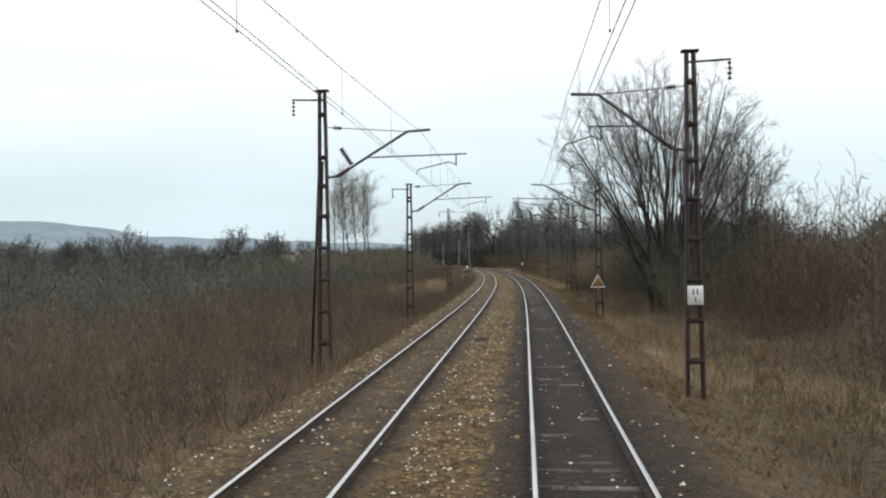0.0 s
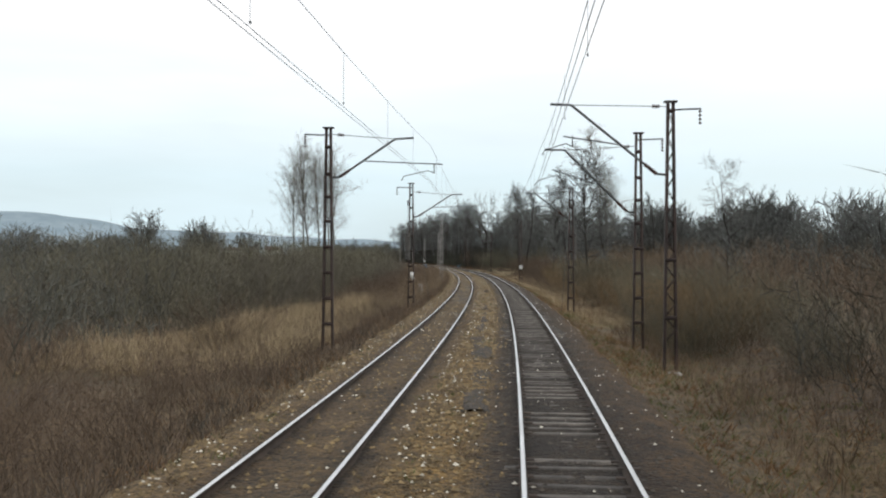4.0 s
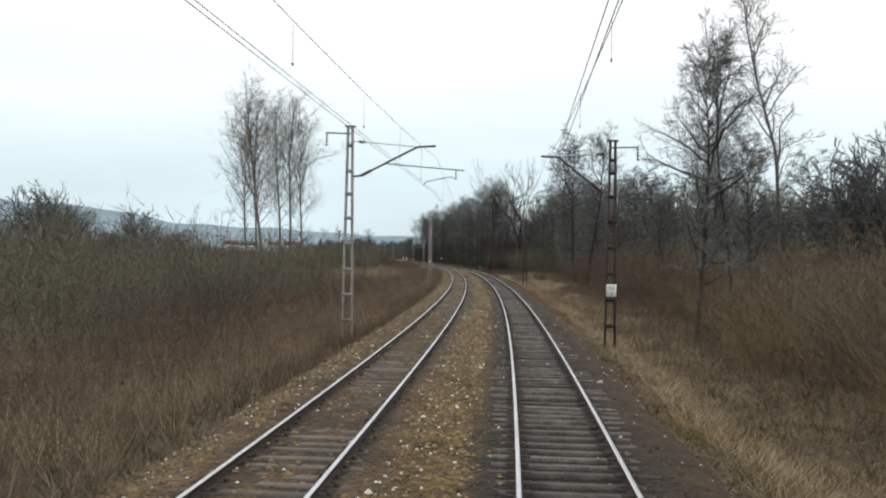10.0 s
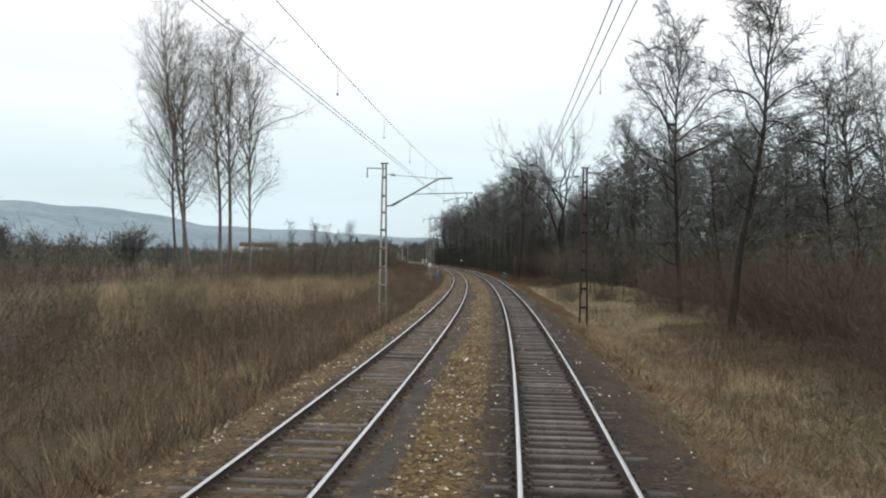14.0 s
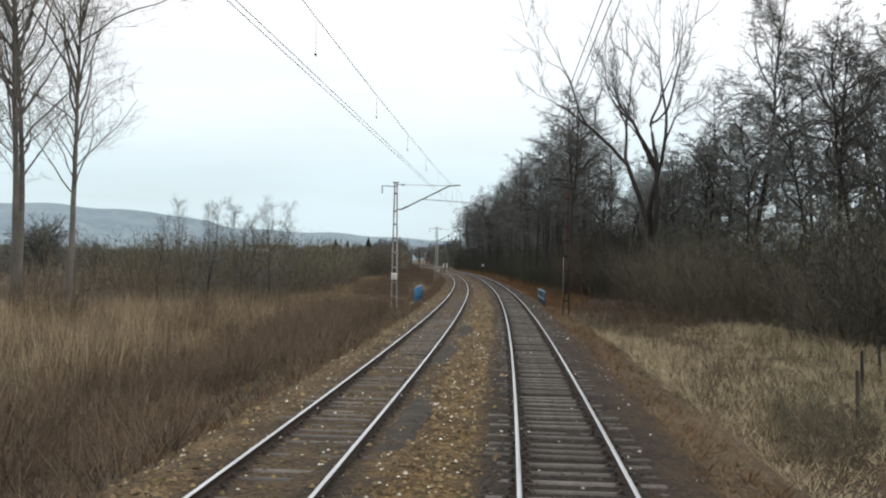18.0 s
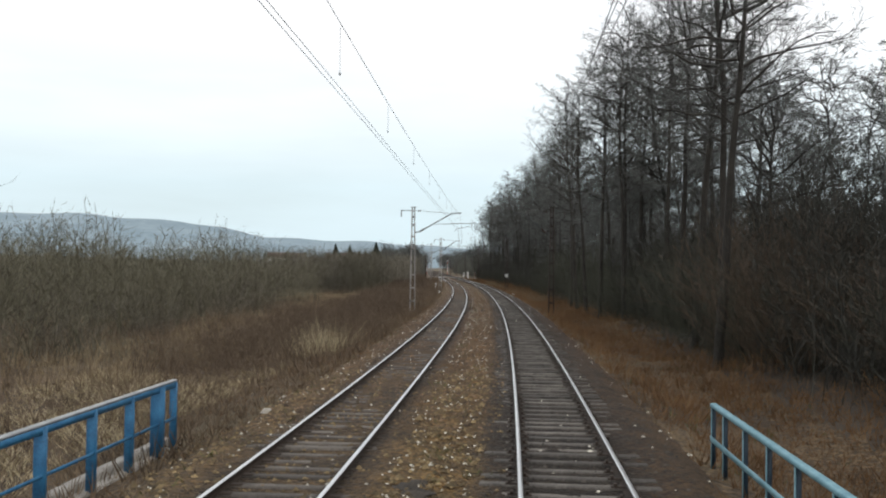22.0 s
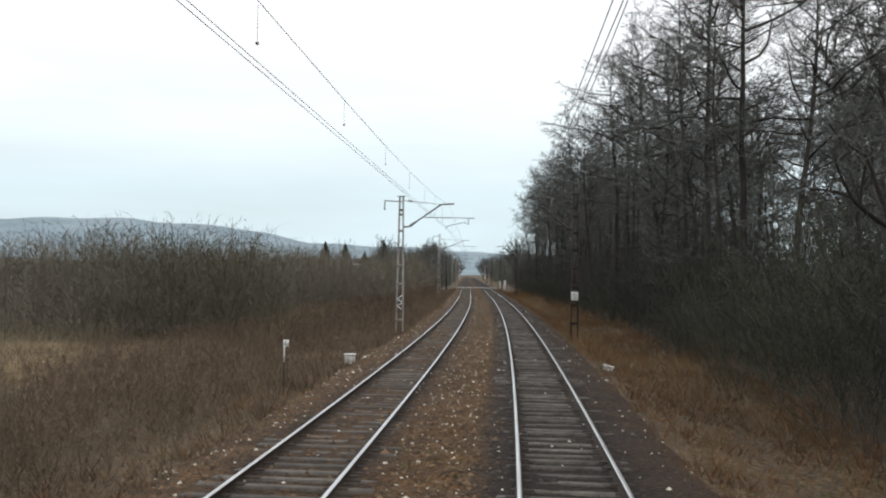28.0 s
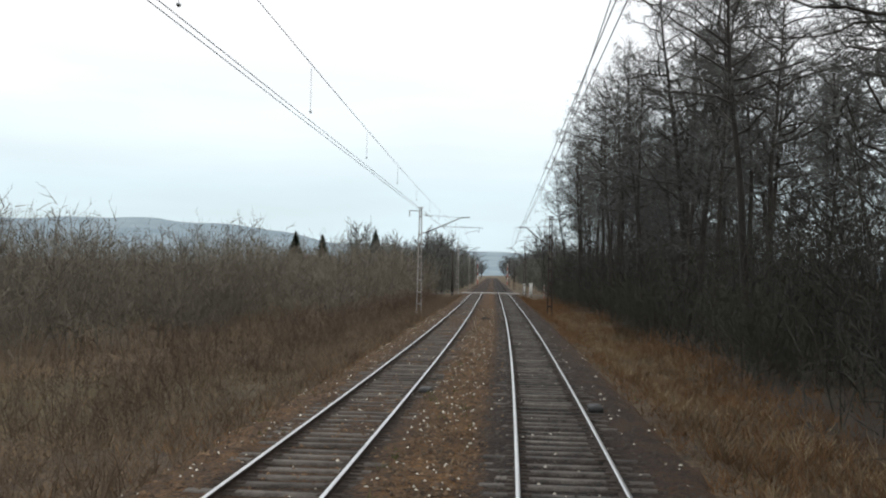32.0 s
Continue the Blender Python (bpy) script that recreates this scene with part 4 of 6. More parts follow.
ALDER, OPEN, WILLOW = "tall straight bare alder with a dark trunk in the lineside wood", "bare spreading alder with dark crooked limbs", "many-stemmed bare willow with a wide rounded crown"
KINDS = {
    "alder_tall": (20, [make_tree("alder_tree", ALDER, BARK, TWIG, spire(10 + i, 20, 0.22 if i < 2 else 0.4, 40 if i < 2 else 32, 0.23, 1.3, 0.75, 0.03, (7, 6, 4), 0.0095, 0.0155, 0.035, 0.05, 0.45, 0.26, 0.5)) for i in range(4)]),
    "alder_back": (20, [make_tree("alder_tree", ALDER, BARK, TWIG, spire(25 + i, 20, 0.16, 36, 0.24, 1.25, 0.7, 0.03, (6, 5, 4), 0.007, 0.036, 0.06, 0.05, 0.6, 0.28, 0.66)) for i in range(2)]),
    "alder_open": (12, [make_tree("alder_tree", OPEN, BARK, TWIG, fan(20, 12, 9.5, 3, 0.3, 0.3, 6, 2, 1, 0.5, 0.76, 0.05, 0.14, 0.013, 0.016, 6)),
                        make_tree("alder_tree", OPEN, BARK, TWIG, fan(21, 12, 8.5, 2, 0.24, 0.4, 6, 2, 1, 0.46, 0.76, 0.06, 0.13, 0.013, 0.016, 6)),
                        make_tree("alder_tree", "bare alder with one straight trunk and tiers of spreading limbs", BARK, TWIG, spire(22, 12, 0.2, 40, 0.36, 1.3, 0.6, 0.07, (8, 7, 5), 0.014, 0.015, 0.04, 0.03, 0.4, 0.24, 0.5)),
                        make_tree("alder_tree", "bare alder with one straight trunk and tiers of spreading limbs", BARK, TWIG, spire(23, 12, 0.3, 32, 0.3, 1.15, 0.55, 0.07, (8, 7, 5), 0.016, 0.015, 0.06, 0.06, 0.5, 0.3, 0.6))]),
    "willow": (16, [make_tree("willow_tree", WILLOW, BARK, TWIG_TAN, dome(30, 16, 14.5, 78, 8, 0.42, 0.0066, 0.0105, (12, 9, 6), 0.7, 0.34, 0.1)), make_tree("willow_tree", WILLOW, BARK, TWIG_TAN, dome(31, 16, 12, 60, 6, 0.4, 0.0052, 0.012, (11, 8, 6), 0.6, 0.3, 0.1))]),
    "poplar": (30, [make_tree("poplar_tree", "tall bare poplar with pale upswept branches", BARK_PALE, TWIG_PALE, spire(40 + i, 30, 0.3, 38, 0.34, 0.6, 0.4, 0.09, (7, 6, 4), 0.0075, 0.015, 0.03, 0.08, 0.3, 0.16, 0.5, 1.0, 0.0085)) for i in range(3)]),
    "birch": (14, [make_tree("birch_tree", "slender birch with a pale trunk and hanging twigs", BARK_PALE, TWIG_PALE, spire(50, 14, 0.25, 30, 0.2, 0.8, 0.4, 0.06, (5, 5, 4), 0.0065, 0.012, 0.04, 0.03, 0.3, 0.2, 0.3, 1.0))]),
    "forked": (22, [make_tree("oak_tree", "large forked bare tree with thick twisting limbs", BARK, TWIG, fan(64, 22, 17, 3, 0.75, 0.5, 6, 2, 1, 0.5, 0.8, 0.12, 0.2, 0.0105, 0.017, 7, 0.2, 1.5))]),
    "sapling": (7, [make_tree("sapling", "thin bare sapling among the scrub", BARK, TWIG, spire(70 + i, 7, 0.15, 22, 0.26, 0.9, 0.5, 0.06, (5, 5, 3), 0.006, 0.008, 0.06, 0.05, 0.3, 0.2, 0.3, 1.0), "sapling") for i in range(2)]),
    "far_tree": (12, [make_tree("broadleaf_tree", "bare broadleaf tree at the edge of the fields", BARK, TWIG, dome(80 + i, 12, 9 + i, 30, 3, 0.34, 0.008, 0.05, (7, 5, 4), 0.3, 0.3, 0.17)) for i in range(3)]),
}
placed = set()


def plant(kind, s, d, tall, spin=0.0, which=0, group="", wide=1.0):
    """Sets a tree at (s, d), scaled to the given height."""
    nominal, models = KINDS[kind]
    src = models[which % len(models)]
    k = tall / nominal
    turned = stand(s, d, float(lie(s, d)), spin)
    size = Vector((k * wide, k * wide, k))
    if src.name not in placed:
        placed.add(src.name)
        src.matrix_basis = turned @ Matrix.Diagonal((*size, 1))
        ob = src
    else:
        old = src.scale
        ob = copy_thing(src, turned @ Matrix.Diagonal((size.x / old.x, size.y / old.y, size.z / old.z, 1)))
    return tagged(ob, group=group)


rng = random.Random(3)
# single trees: kind, s, d, height, model, width
for kind, s, d, tall, which, wide in [
    ("willow", 61, 7.8, 16.4, 0, 1.0), ("willow", 73, 15, 13.5, 1, 0.9), ("sapling", 128, 15, 9.5, 0, 1.3), ("sapling", 112, 10.5, 6, 1, 1), ("sapling", 352, -26, 8, 0, 1.1), ("sapling", 356, -23, 7.5, 1, 1), ("sapling", 348, -29, 7, 0, 1), ("sapling", 362, -25.5, 7.5, 1, 1.1), ("sapling", 359, -30, 9, 0, 1), ("sapling", 350, -20, 8.5, 1, 1.1), ("sapling", 366, -22, 9, 0, 1), ("sapling", 371, -28, 9.5, 1, 1), ("sapling", 345, -24, 8, 0, 1),
    ("alder_open", 156.5, 8.0, 13, 2, 0.95), ("alder_open", 168, 12, 9.5, 3, 1), ("alder_open", 192, 7.9, 12.5, 2, 0.8), ("alder_open", 196.5, 10.6, 14, 3, 0.55), ("birch", 222, 20.2, 24.5, 0, 1.25), ("alder_open", 206, 14, 10, 2, 0.8), ("alder_open", 228, 13.5, 8, 3, 1.1),
    ("alder_open", 265, 10.0, 17, 2, 0.75), ("alder_open", 252, 9.8, 15.5, 3, 0.85), ("poplar", 309, 37, 25, 1, 1.2), ("poplar", 304, 40, 22, 0, 1.2), ("forked", 338, 9.8, 22.5, 0, 1), ("alder_open", 342, 17.8, 21.5, 3, 0.75), ("alder_tall", 347, 24, 19, 0, 1.1), ("alder_tall", 338, 26, 18, 1, 1.1), ("alder_tall", 352, 17, 18, 2, 1),
    ("alder_open", 322, 17, 15, 3, 0.8), ("alder_open", 330, 23, 16, 2, 0.8), ("alder_tall", 366, 6.4, 19.5, 2, 1.0), ("alder_tall", 369.5, 7.2, 21, 3, 1), ("alder_tall", 376, 7.6, 20, 2, 1.1), ("alder_open", 353, 14.5, 12, 2, 0.8), ("alder_open", 361, 19, 14, 3, 0.8), ("alder_open", 366, 14, 11, 3, 0.8), ("alder_tall", 383, 8.6, 19, 3, 1.1), ("alder_tall", 392, 9.4, 21, 3, 1), ("alder_tall", 396, 7.4, 19, 2, 1), ("alder_tall", 400, 9.2, 20, 3, 1.1),
    ("alder_open", 285, 19, 13, 2, 1), ("alder_open", 296, 24, 15, 3, 1), ("far_tree", 245, 17, 11, 0, 1), ("far_tree", 224, 19, 10, 1, 1), ("far_tree", 275, 16, 12, 2, 1), ("far_tree", 236, 32, 14, 2, 1), ("far_tree", 214, 26, 13, 1, 1),
    ("poplar", 341, -33.6, 30, 0, 1.15), ("poplar", 336, -35.4, 32, 1, 1.2), ("poplar", 342, -37.8, 32, 2, 1.2), ("poplar", 334, -39.8, 33, 0, 1.2), ("poplar", 340, -42.6, 32, 1, 1.2), ("poplar", 347, -45.2, 29, 2, 1.15), ("far_tree", 606, -20, 11.5, 0, 0.75), ("far_tree", 650, -13.5, 12.5, 1, 0.9), ("far_tree", 664, -12, 13, 2, 0.9), ("far_tree", 678, -14, 12.5, 0, 0.9), ("far_tree", 270, -58, 13, 0, 1.1), ("far_tree", 283, -60, 12.5, 1, 1.1), ("far_tree", 292, -52, 11, 0, 1.1), ("far_tree", 255, -66, 14, 0, 1), ("far_tree", 300, -66, 12, 1, 1.1)]:
    plant(kind, s, d, tall, rng.uniform(0, 360), which, "", wide)
# the wood on the right, its front row and the trees behind
taken, dice = [], random.Random(11)
for i in range(2500):
    s, d = dice.uniform(346, 640), 6.4 + 20 * dice.random() ** 1.7
    if (s > 612 and d < 9) or (s > 430 and d < 7.8) or (s < 396 and d < 10.5) or (s < 386 and d < 25) or (408 < s < 456 and d > 8.2 and dice.random() < 0.86) or (430 < s < 530 and d > 10 and dice.random() < 0.36) or len(taken) >= 150 or any((s - a) ** 2 + (d - b) ** 2 < 7.5 for a, b in taken):
        continue
    taken.append((s, d))
    plant("alder_tall" if d < 15 else "alder_back", s, d, dice.uniform(15, 19) if d > 13 else dice.uniform(17, 22), dice.uniform(0, 360), dice.randrange(4) if d > 9 else 2 + dice.randrange(2), "alder wood beside the line", dice.uniform(0.9, 1.25))
for i in range(44):
    s, d = dice.uniform(344, 398), 12.5 + 18 * dice.random()
    if any((s - a) ** 2 + (d - b) ** 2 < 8 for a, b in taken):
        continue
    taken.append((s, d))
    plant("alder_back" if d > 18 else "alder_open", s, d, dice.uniform(10, 14.5), dice.uniform(0, 360), dice.randrange(4), "alder wood beside the line", dice.uniform(0.9, 1.2))
for i in range(15):
    s, d = dice.uniform(380, 480), dice.uniform(8.6, 15)
    plant("alder_open", s, d, dice.uniform(7, 11), dice.uniform(0, 360), dice.randrange(4), "alder wood beside the line", dice.uniform(1.0, 1.3))
for i in range(48):
    s, d = dice.uniform(232, 346), 14 + 22 * dice.random()
    if any((s - a) ** 2 + (d - b) ** 2 < 12 for a, b in taken):
        continue
    taken.append((s, d))
    plant("alder_back", s, d, dice.uniform(6, 8.5) + 5 * (s > 245) + 2 * (s > 290), dice.uniform(0, 360), dice.randrange(4), "alder wood beside the line", dice.uniform(1.0, 1.4))
# the edge of the wood farther back
for i in range(60):
    s, d = rng.uniform(90, 350), rng.uniform(26, 54)
    plant("far_tree", s, d, rng.uniform(7, 9.5) + 4 * (s > 190), rng.uniform(0, 360), rng.randrange(3), "trees at the edge of the wood", rng.uniform(0.8, 1.2))
for i in range(60):
    s, d = rng.uniform(150, 480), -rng.uniform(72, 150)
    plant("far_tree", s, d, rng.uniform(7, 12), rng.uniform(0, 360), rng.randrange(3), "trees beyond the fields", rng.uniform(1, 1.4))
for i in range(40):
    s, d = rng.uniform(645, 1000), rng.choice([-1, 1]) * rng.uniform(8, 34)
    plant("far_tree", s, d, rng.uniform(11, 15), rng.uniform(0, 360), rng.randrange(3), "trees beyond the crossing", rng.uniform(0.8, 1.1))
for i in range(34):
    s, side = rng.uniform(860, 1180), rng.choice([-1, 1])
    plant("far_tree", s, side * rng.uniform(7, 30) - 2, rng.uniform(9, 15), rng.uniform(0, 360), rng.randrange(3), "trees beyond the crossing", rng.uniform(1, 1.5))

BUSH = {}
for kind, twig, stems, spread, fine, label in (
        ("red", TWIG_RED, 104, 0.7, 0.004, "bare red-brown scrub bush with dense twigs"),
        ("orange", TWIG_ORANGE, 104, 0.65, 0.004, "bare orange-brown scrub bush with dense twigs"),
        ("grey", TWIG_GREY, 104, 0.6, 0.004, "bare grey-green willow bush with dense upright twigs"),
        ("wood", TWIG_DARK_GREEN, 104, 0.6, 0.004, "dark bare undergrowth bush at the edge of the wood"),
        ("tall", TWIG_TAN, 100, 0.55, 0.0045, "tall bare willow thicket with fine upright twigs")):
    for i in range(3):
        st, tw = bush_pieces({"red": 100, "orange": 130, "grey": 150, "wood": 170, "tall": 190}[kind] + i, stems, spread, (7, 5), fine, 0.11 if kind == "tall" else 0.17)
        BUSH[kind, i] = (joined("stem_clump", st, [twig]), joined("twig_mass", tw, [twig]), label)


def bush(kind, s, d, tall, wide, spin, which, group):
    stem_mesh, twig_mesh, label = BUSH[kind, which]
    base = thing("bush", label, "bush", stand(s, d, float(lie(s, d)), spin) @ Matrix.Diagonal((wide, wide, tall, 1)), group)
    part("stem_clump", stem_mesh, None, base)
    part("twig_mass", twig_mesh, None, base)
    return base


def swell(s, d, seed, size):
    """Rounded humps of about the given width, 0 to 1."""
    g = np.random.default_rng(seed)
    out = 0.0
    for _ in range(7):
        a, k, p = g.uniform(0, 3.14), 6.283 / (size * g.uniform(0.6, 1.8)), g.uniform(0, 6.28)
        out = out + np.sin(k * (STEP * s * math.cos(a) + d * math.sin(a)) + p)
    return np.clip(0.5 + out / 5.5, 0, 1)


def thicket(label, mat, density, s0, s1, d0, d1, tall, seed, twigs=6, width=0.022, hump=6.0, gaps=0.0, edge=1.5, lean=0.22, tufts=3):
    """Shoots that nobody could count, as one mesh: density of them a square metre, lower towards d0; twigs side twigs each; gaps: the share left open."""
    g = np.random.default_rng(seed)
    n = int(density * (s1 - s0) * STEP * abs(d1 - d0))
    s, d = g.uniform(s0, s1, n), g.uniform(min(d0, d1), max(d0, d1), n)
    high = swell(s, d, seed, hump)
    inside = np.clip(np.abs(d - d0) / edge, 0, 1) * np.clip((s - s0) / 4, 0, 1) * np.clip((s1 - s) / 4, 0, 1)
    keep = (swell(s, d, seed + 50, hump * 1.4) >= gaps) & (g.uniform(0, 1, n) < 0.4 + 0.6 * inside)
    s, d, high, inside = s[keep], d[keep], high[keep], inside[keep]
    n = len(s)
    h = (tall[0] + (tall[1] - tall[0]) * high) * (0.5 + 0.5 * np.sqrt(inside)) * g.uniform(0.72, 1.0, n) ** 0.6
    way = unit(np.stack([np.zeros(n), np.zeros(n), np.ones(n)], -1) + g.normal(0, lean, (n, 3)))
    stem = bough(g, line(s, d, lie(s, d) - 0.05), way, h * 0.88, 2, 0.08, lean * 0.6)
    p, e, t, who = shoots(g, stem, twigs, 0.08, 1.0, 0.8)
    ln = np.minimum(h[who], 2.5 + 0.3 * h[who]) * (0.36 - 0.16 * t) * g.uniform(0.5, 1.1, len(t))
    q, e2, t2, w2 = shoots(g, np.stack([p, p + e * ln[:, None]], 1), tufts, 0.15, 1.0, 0.7)
    ob = new("thicket", joined("thicket", [ribbons(g, stem, width, width * 0.5), spikes(g, p, e, ln, width * 0.9), spikes(g, q, unit(e2 + [0, 0, 0.12]), ln[w2] * g.uniform(0.35, 0.75, len(w2)), width * 0.8)], [mat]))
    return tagged(ob, label, "thicket", kind="stuff")


# bushes near the line: kind, count, s range, d range, height range
for kind, count, s0, s1, d0, d1, h0, h1 in [
    ("red", 20, 8, 46, 8.2, 17, 2.8, 4.8), ("grey", 16, 48, 84, 8.2, 14, 3.5, 6), ("orange", 26, 96, 156, 5.6, 12, 2.0, 3.6), ("grey", 34, 84, 156, 5.6, 12, 2.0, 4.0), ("grey", 3, 288, 293, 5.2, 6.2, 1.2, 1.7), ("red", 3, 280, 286, 6.0, 8.5, 1.2, 1.8), ("orange", 14, 150, 200, 6.2, 10, 2.2, 3.8), ("grey", 12, 148, 190, 8, 14, 2.5, 4.6), ("red", 22, 200, 262, 8.2, 14, 2.8, 4.8), ("red", 8, 250, 290, 10, 15, 3, 5), ("grey", 14, 308, 345, 9.5, 17, 4, 7),
    ("wood", 14, 352, 480, 6.8, 10, 2.5, 5.0), ("wood", 8, 480, 600, 6.8, 9.5, 2.5, 5), ("red", 7, 350, 376, 8, 13, 4.5, 7.5), ("wood", 10, 360, 400, 7.2, 12, 3.5, 6),
    ("red", 26, 4, 100, -22, -10, 2.2, 3.8), ("tall", 12, 108, 160, -24, -16, 4.5, 6.4), ("tall", 16, 145, 240, -24, -15.5, 4, 6.2), ("grey", 6, 232, 262, -26, -16, 2.4, 4.0), ("red", 6, 300, 345, -36, -26, 3, 5), ("tall", 8, 352, 428, -28, -20, 3.2, 5), ("tall", 5, 486, 540, -27, -21, 3.2, 4.4), ("tall", 9, 530, 632, -24, -15, 3.2, 4.6)]:
    for i in range(count):
        tall = rng.uniform(h0, h1)
        bush(kind, s0 + (s1 - s0) * (i + rng.random()) / count, rng.uniform(d0, d1), tall, min(tall, 7 if kind == "tall" else 5.0) * rng.uniform(1.0, 1.45), rng.uniform(0, 360), rng.randrange(3), "lineside scrub")
UNDER, BRUSH, WILLOWS = "dense brown undergrowth of the lineside wood", "low brown scrub along the track", "dense grey willow scrub across the wet meadow"
# rows in TWIG_DARK have the shade of deep growth in their colour
# label, material, shoots a square metre, s range, d range, height, twigs, width, hump, gaps
for k, (label, mat, dense, s0, s1, d0, d1, tall, twigs, width, hump, gaps) in enumerate([
        (UNDER, TWIG_DARK_GREEN, 0.5, 346, 470, 7.2, 12, (2.0, 5.0), 9, 0.024, 6, 0.2),
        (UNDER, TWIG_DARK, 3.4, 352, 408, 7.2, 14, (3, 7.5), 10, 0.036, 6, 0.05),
        (UNDER, TWIG_DARK_GREEN, 3.2, 402, 470, 7.2, 14.5, (4, 8.5), 10, 0.034, 6, 0.08),
        (UNDER, TWIG_DARK_GREEN, 0.6, 470, 620, 7.4, 11, (2.0, 5), 9, 0.026, 6, 0.25),
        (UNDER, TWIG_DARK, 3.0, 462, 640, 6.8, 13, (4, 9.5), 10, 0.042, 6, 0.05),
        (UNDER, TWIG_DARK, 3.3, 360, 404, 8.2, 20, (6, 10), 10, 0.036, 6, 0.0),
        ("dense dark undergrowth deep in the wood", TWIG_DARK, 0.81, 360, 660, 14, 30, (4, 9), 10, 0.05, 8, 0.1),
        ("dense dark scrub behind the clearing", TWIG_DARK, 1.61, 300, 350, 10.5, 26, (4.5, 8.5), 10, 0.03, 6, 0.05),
        ("tall red-brown scrub at the edge of the wood", TWIG_RED, 1.6, 364, 387, 8.6, 13.5, (5.5, 8.5), 10, 0.022, 7, 0.0),
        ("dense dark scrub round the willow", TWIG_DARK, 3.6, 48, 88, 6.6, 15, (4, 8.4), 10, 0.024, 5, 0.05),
        ("dense bare scrub behind the lineside bushes", TWIG_RED, 1.2, -6, 62, 10, 28, (5, 8.4), 9, 0.03, 7, 0.05),
        ("dense bare scrub behind the lineside bushes", TWIG_RED, 1.12, 60, 160, 11, 28, (3, 5.6), 9, 0.03, 7, 0.05),
        ("dense tall bare scrub behind the lineside bushes", TWIG_TAWNY, 1.2, 160, 254, 11, 28, (3.4, 6.4), 10, 0.03, 7, 0.08),
        ("dense tall bare scrub behind the lineside bushes", TWIG_GREY, 1.12, 250, 350, 12, 28, (4.5, 8.5), 10, 0.032, 7, 0.08),
        ("dark scrub before the far wood", TWIGS_FAR, 0.31, 30, 350, 26, 58, (4.5, 8), 12, 0.075, 12, 0.1),
        (WILLOWS, TWIGS_FAR, 0.68, -20, 116, -62, -17, (3.2, 6.0), 10, 0.04, 9, 0.12),
        (WILLOWS, TWIG_GREY, 1.36, 104, 244, -36, -15.5, (4.5, 7.6), 10, 0.03, 8, 0.06),
        (WILLOWS, TWIG_GREY, 1.1, 352, 446, -46, -20, (5.5, 8.6), 10, 0.034, 9, 0.08),
        (WILLOWS, TWIG_GREY, 2.2, 468, 487, -14.5, -25, (6.6, 8.8), 11, 0.03, 10, 0.0),
        (WILLOWS, TWIG_TAN, 1.3, 468, 560, -44, -19, (6, 9), 11, 0.036, 9, 0.06),
        (WILLOWS, TWIG_TAN, 0.99, 545, 655, -42, -11.5, (6.5, 10), 11, 0.042, 9, 0.06),
        ("far brown scrub along the valley", TWIGS_FAR, 0.06, 40, 900, -170, -70, (4, 8), 14, 0.16, 20, 0.15),
        ("low brown scrub on the meadow edge", TWIG_RED, 0.62, 236, 350, -75, -42, (1.8, 4), 8, 0.045, 9, 0.2),
        ("brown scrub beyond the level crossing", TWIGS_FAR, 0.56, 645, 880, -26, -9, (6, 12), 12, 0.08, 9, 0.1),
        ("brown scrub beyond the level crossing", TWIGS_FAR, 0.56, 645, 880, 7.5, 26, (6, 12), 12, 0.08, 9, 0.1),
        (BRUSH, TWIG_RED, 5.58, -4, 94, -8.2, -17, (0.9, 2.3), 6, 0.016, 4, 0.12),
        (BRUSH, TWIG_RED, 5, 136, 262, -9.4, -16, (1.1, 2.8), 6, 0.016, 4, 0.12),
        (BRUSH, TWIG_RED, 4.34, 256, 345, -8.2, -12.5, (0.7, 1.6), 6, 0.016, 4, 0.15),
        (BRUSH, TWIG_RED, 8, 363, 450, -8.2, -15, (1.2, 2.3), 6, 0.014, 5, 0.06),
        (BRUSH, TWIG_RED, 4.96, 450, 480, -8.6, -17, (1.0, 2.1), 6, 0.017, 5, 0.1),
        (BRUSH, TWIG_RED, 2.48, 480, 620, -8.6, -16, (0.9, 2.0), 6, 0.022, 5, 0.15),
        (BRUSH, TWIG_RED, 8, 16, 130, -6.7, -9.6, (0.5, 1.9), 6, 0.013, 3.5, 0.24),
        (BRUSH, TWIG_TAWNY, 8, 126, 262, -6.6, -10.5, (0.6, 2.7), 7, 0.013, 3.5, 0.2),
        (BRUSH, TWIG_RED, 5, 352, 600, -7.3, -9.6, (0.5, 1.2), 5, 0.016, 3.5, 0.2),
        (BRUSH, TWIG_RED, 1.8, 515, 606, -8.6, -12, (1.5, 3.2), 7, 0.024, 4, 0.1),
        (BRUSH, WEED, 3.72, 310, 346, -9, -22, (0.8, 2.2), 6, 0.018, 4, 0.3),
        ("low brown scrub on the bank", TWIG_RED, 4.34, -4, 250, 5.2, 10, (0.7, 1.8), 6, 0.016, 3.5, 0.3),
        ("low rust-brown scrub on the bank", RUSSET, 4, 345, 440, 4.8, 9, (0.4, 1.3), 6, 0.014, 3.5, 0.3),
        ("low brown scrub on the bank", TWIG_RED, 4.34, 312, 350, 4.6, 9, (0.6, 1.7), 6, 0.016, 3.5, 0.25),
        ("low rust-brown scrub on the bank", RUSSET, 2.6, 440, 620, 4.8, 8.5, (0.5, 1.5), 6, 0.018, 3.5, 0.3)]):
    back = min(abs(d0), abs(d1)) >= 10
    thicket(label, mat, dense, s0, s1, d0, d1, tall, 400 + k, twigs, width * (1.18 if back else 1), hump, gaps, tufts=2 if back else 3)


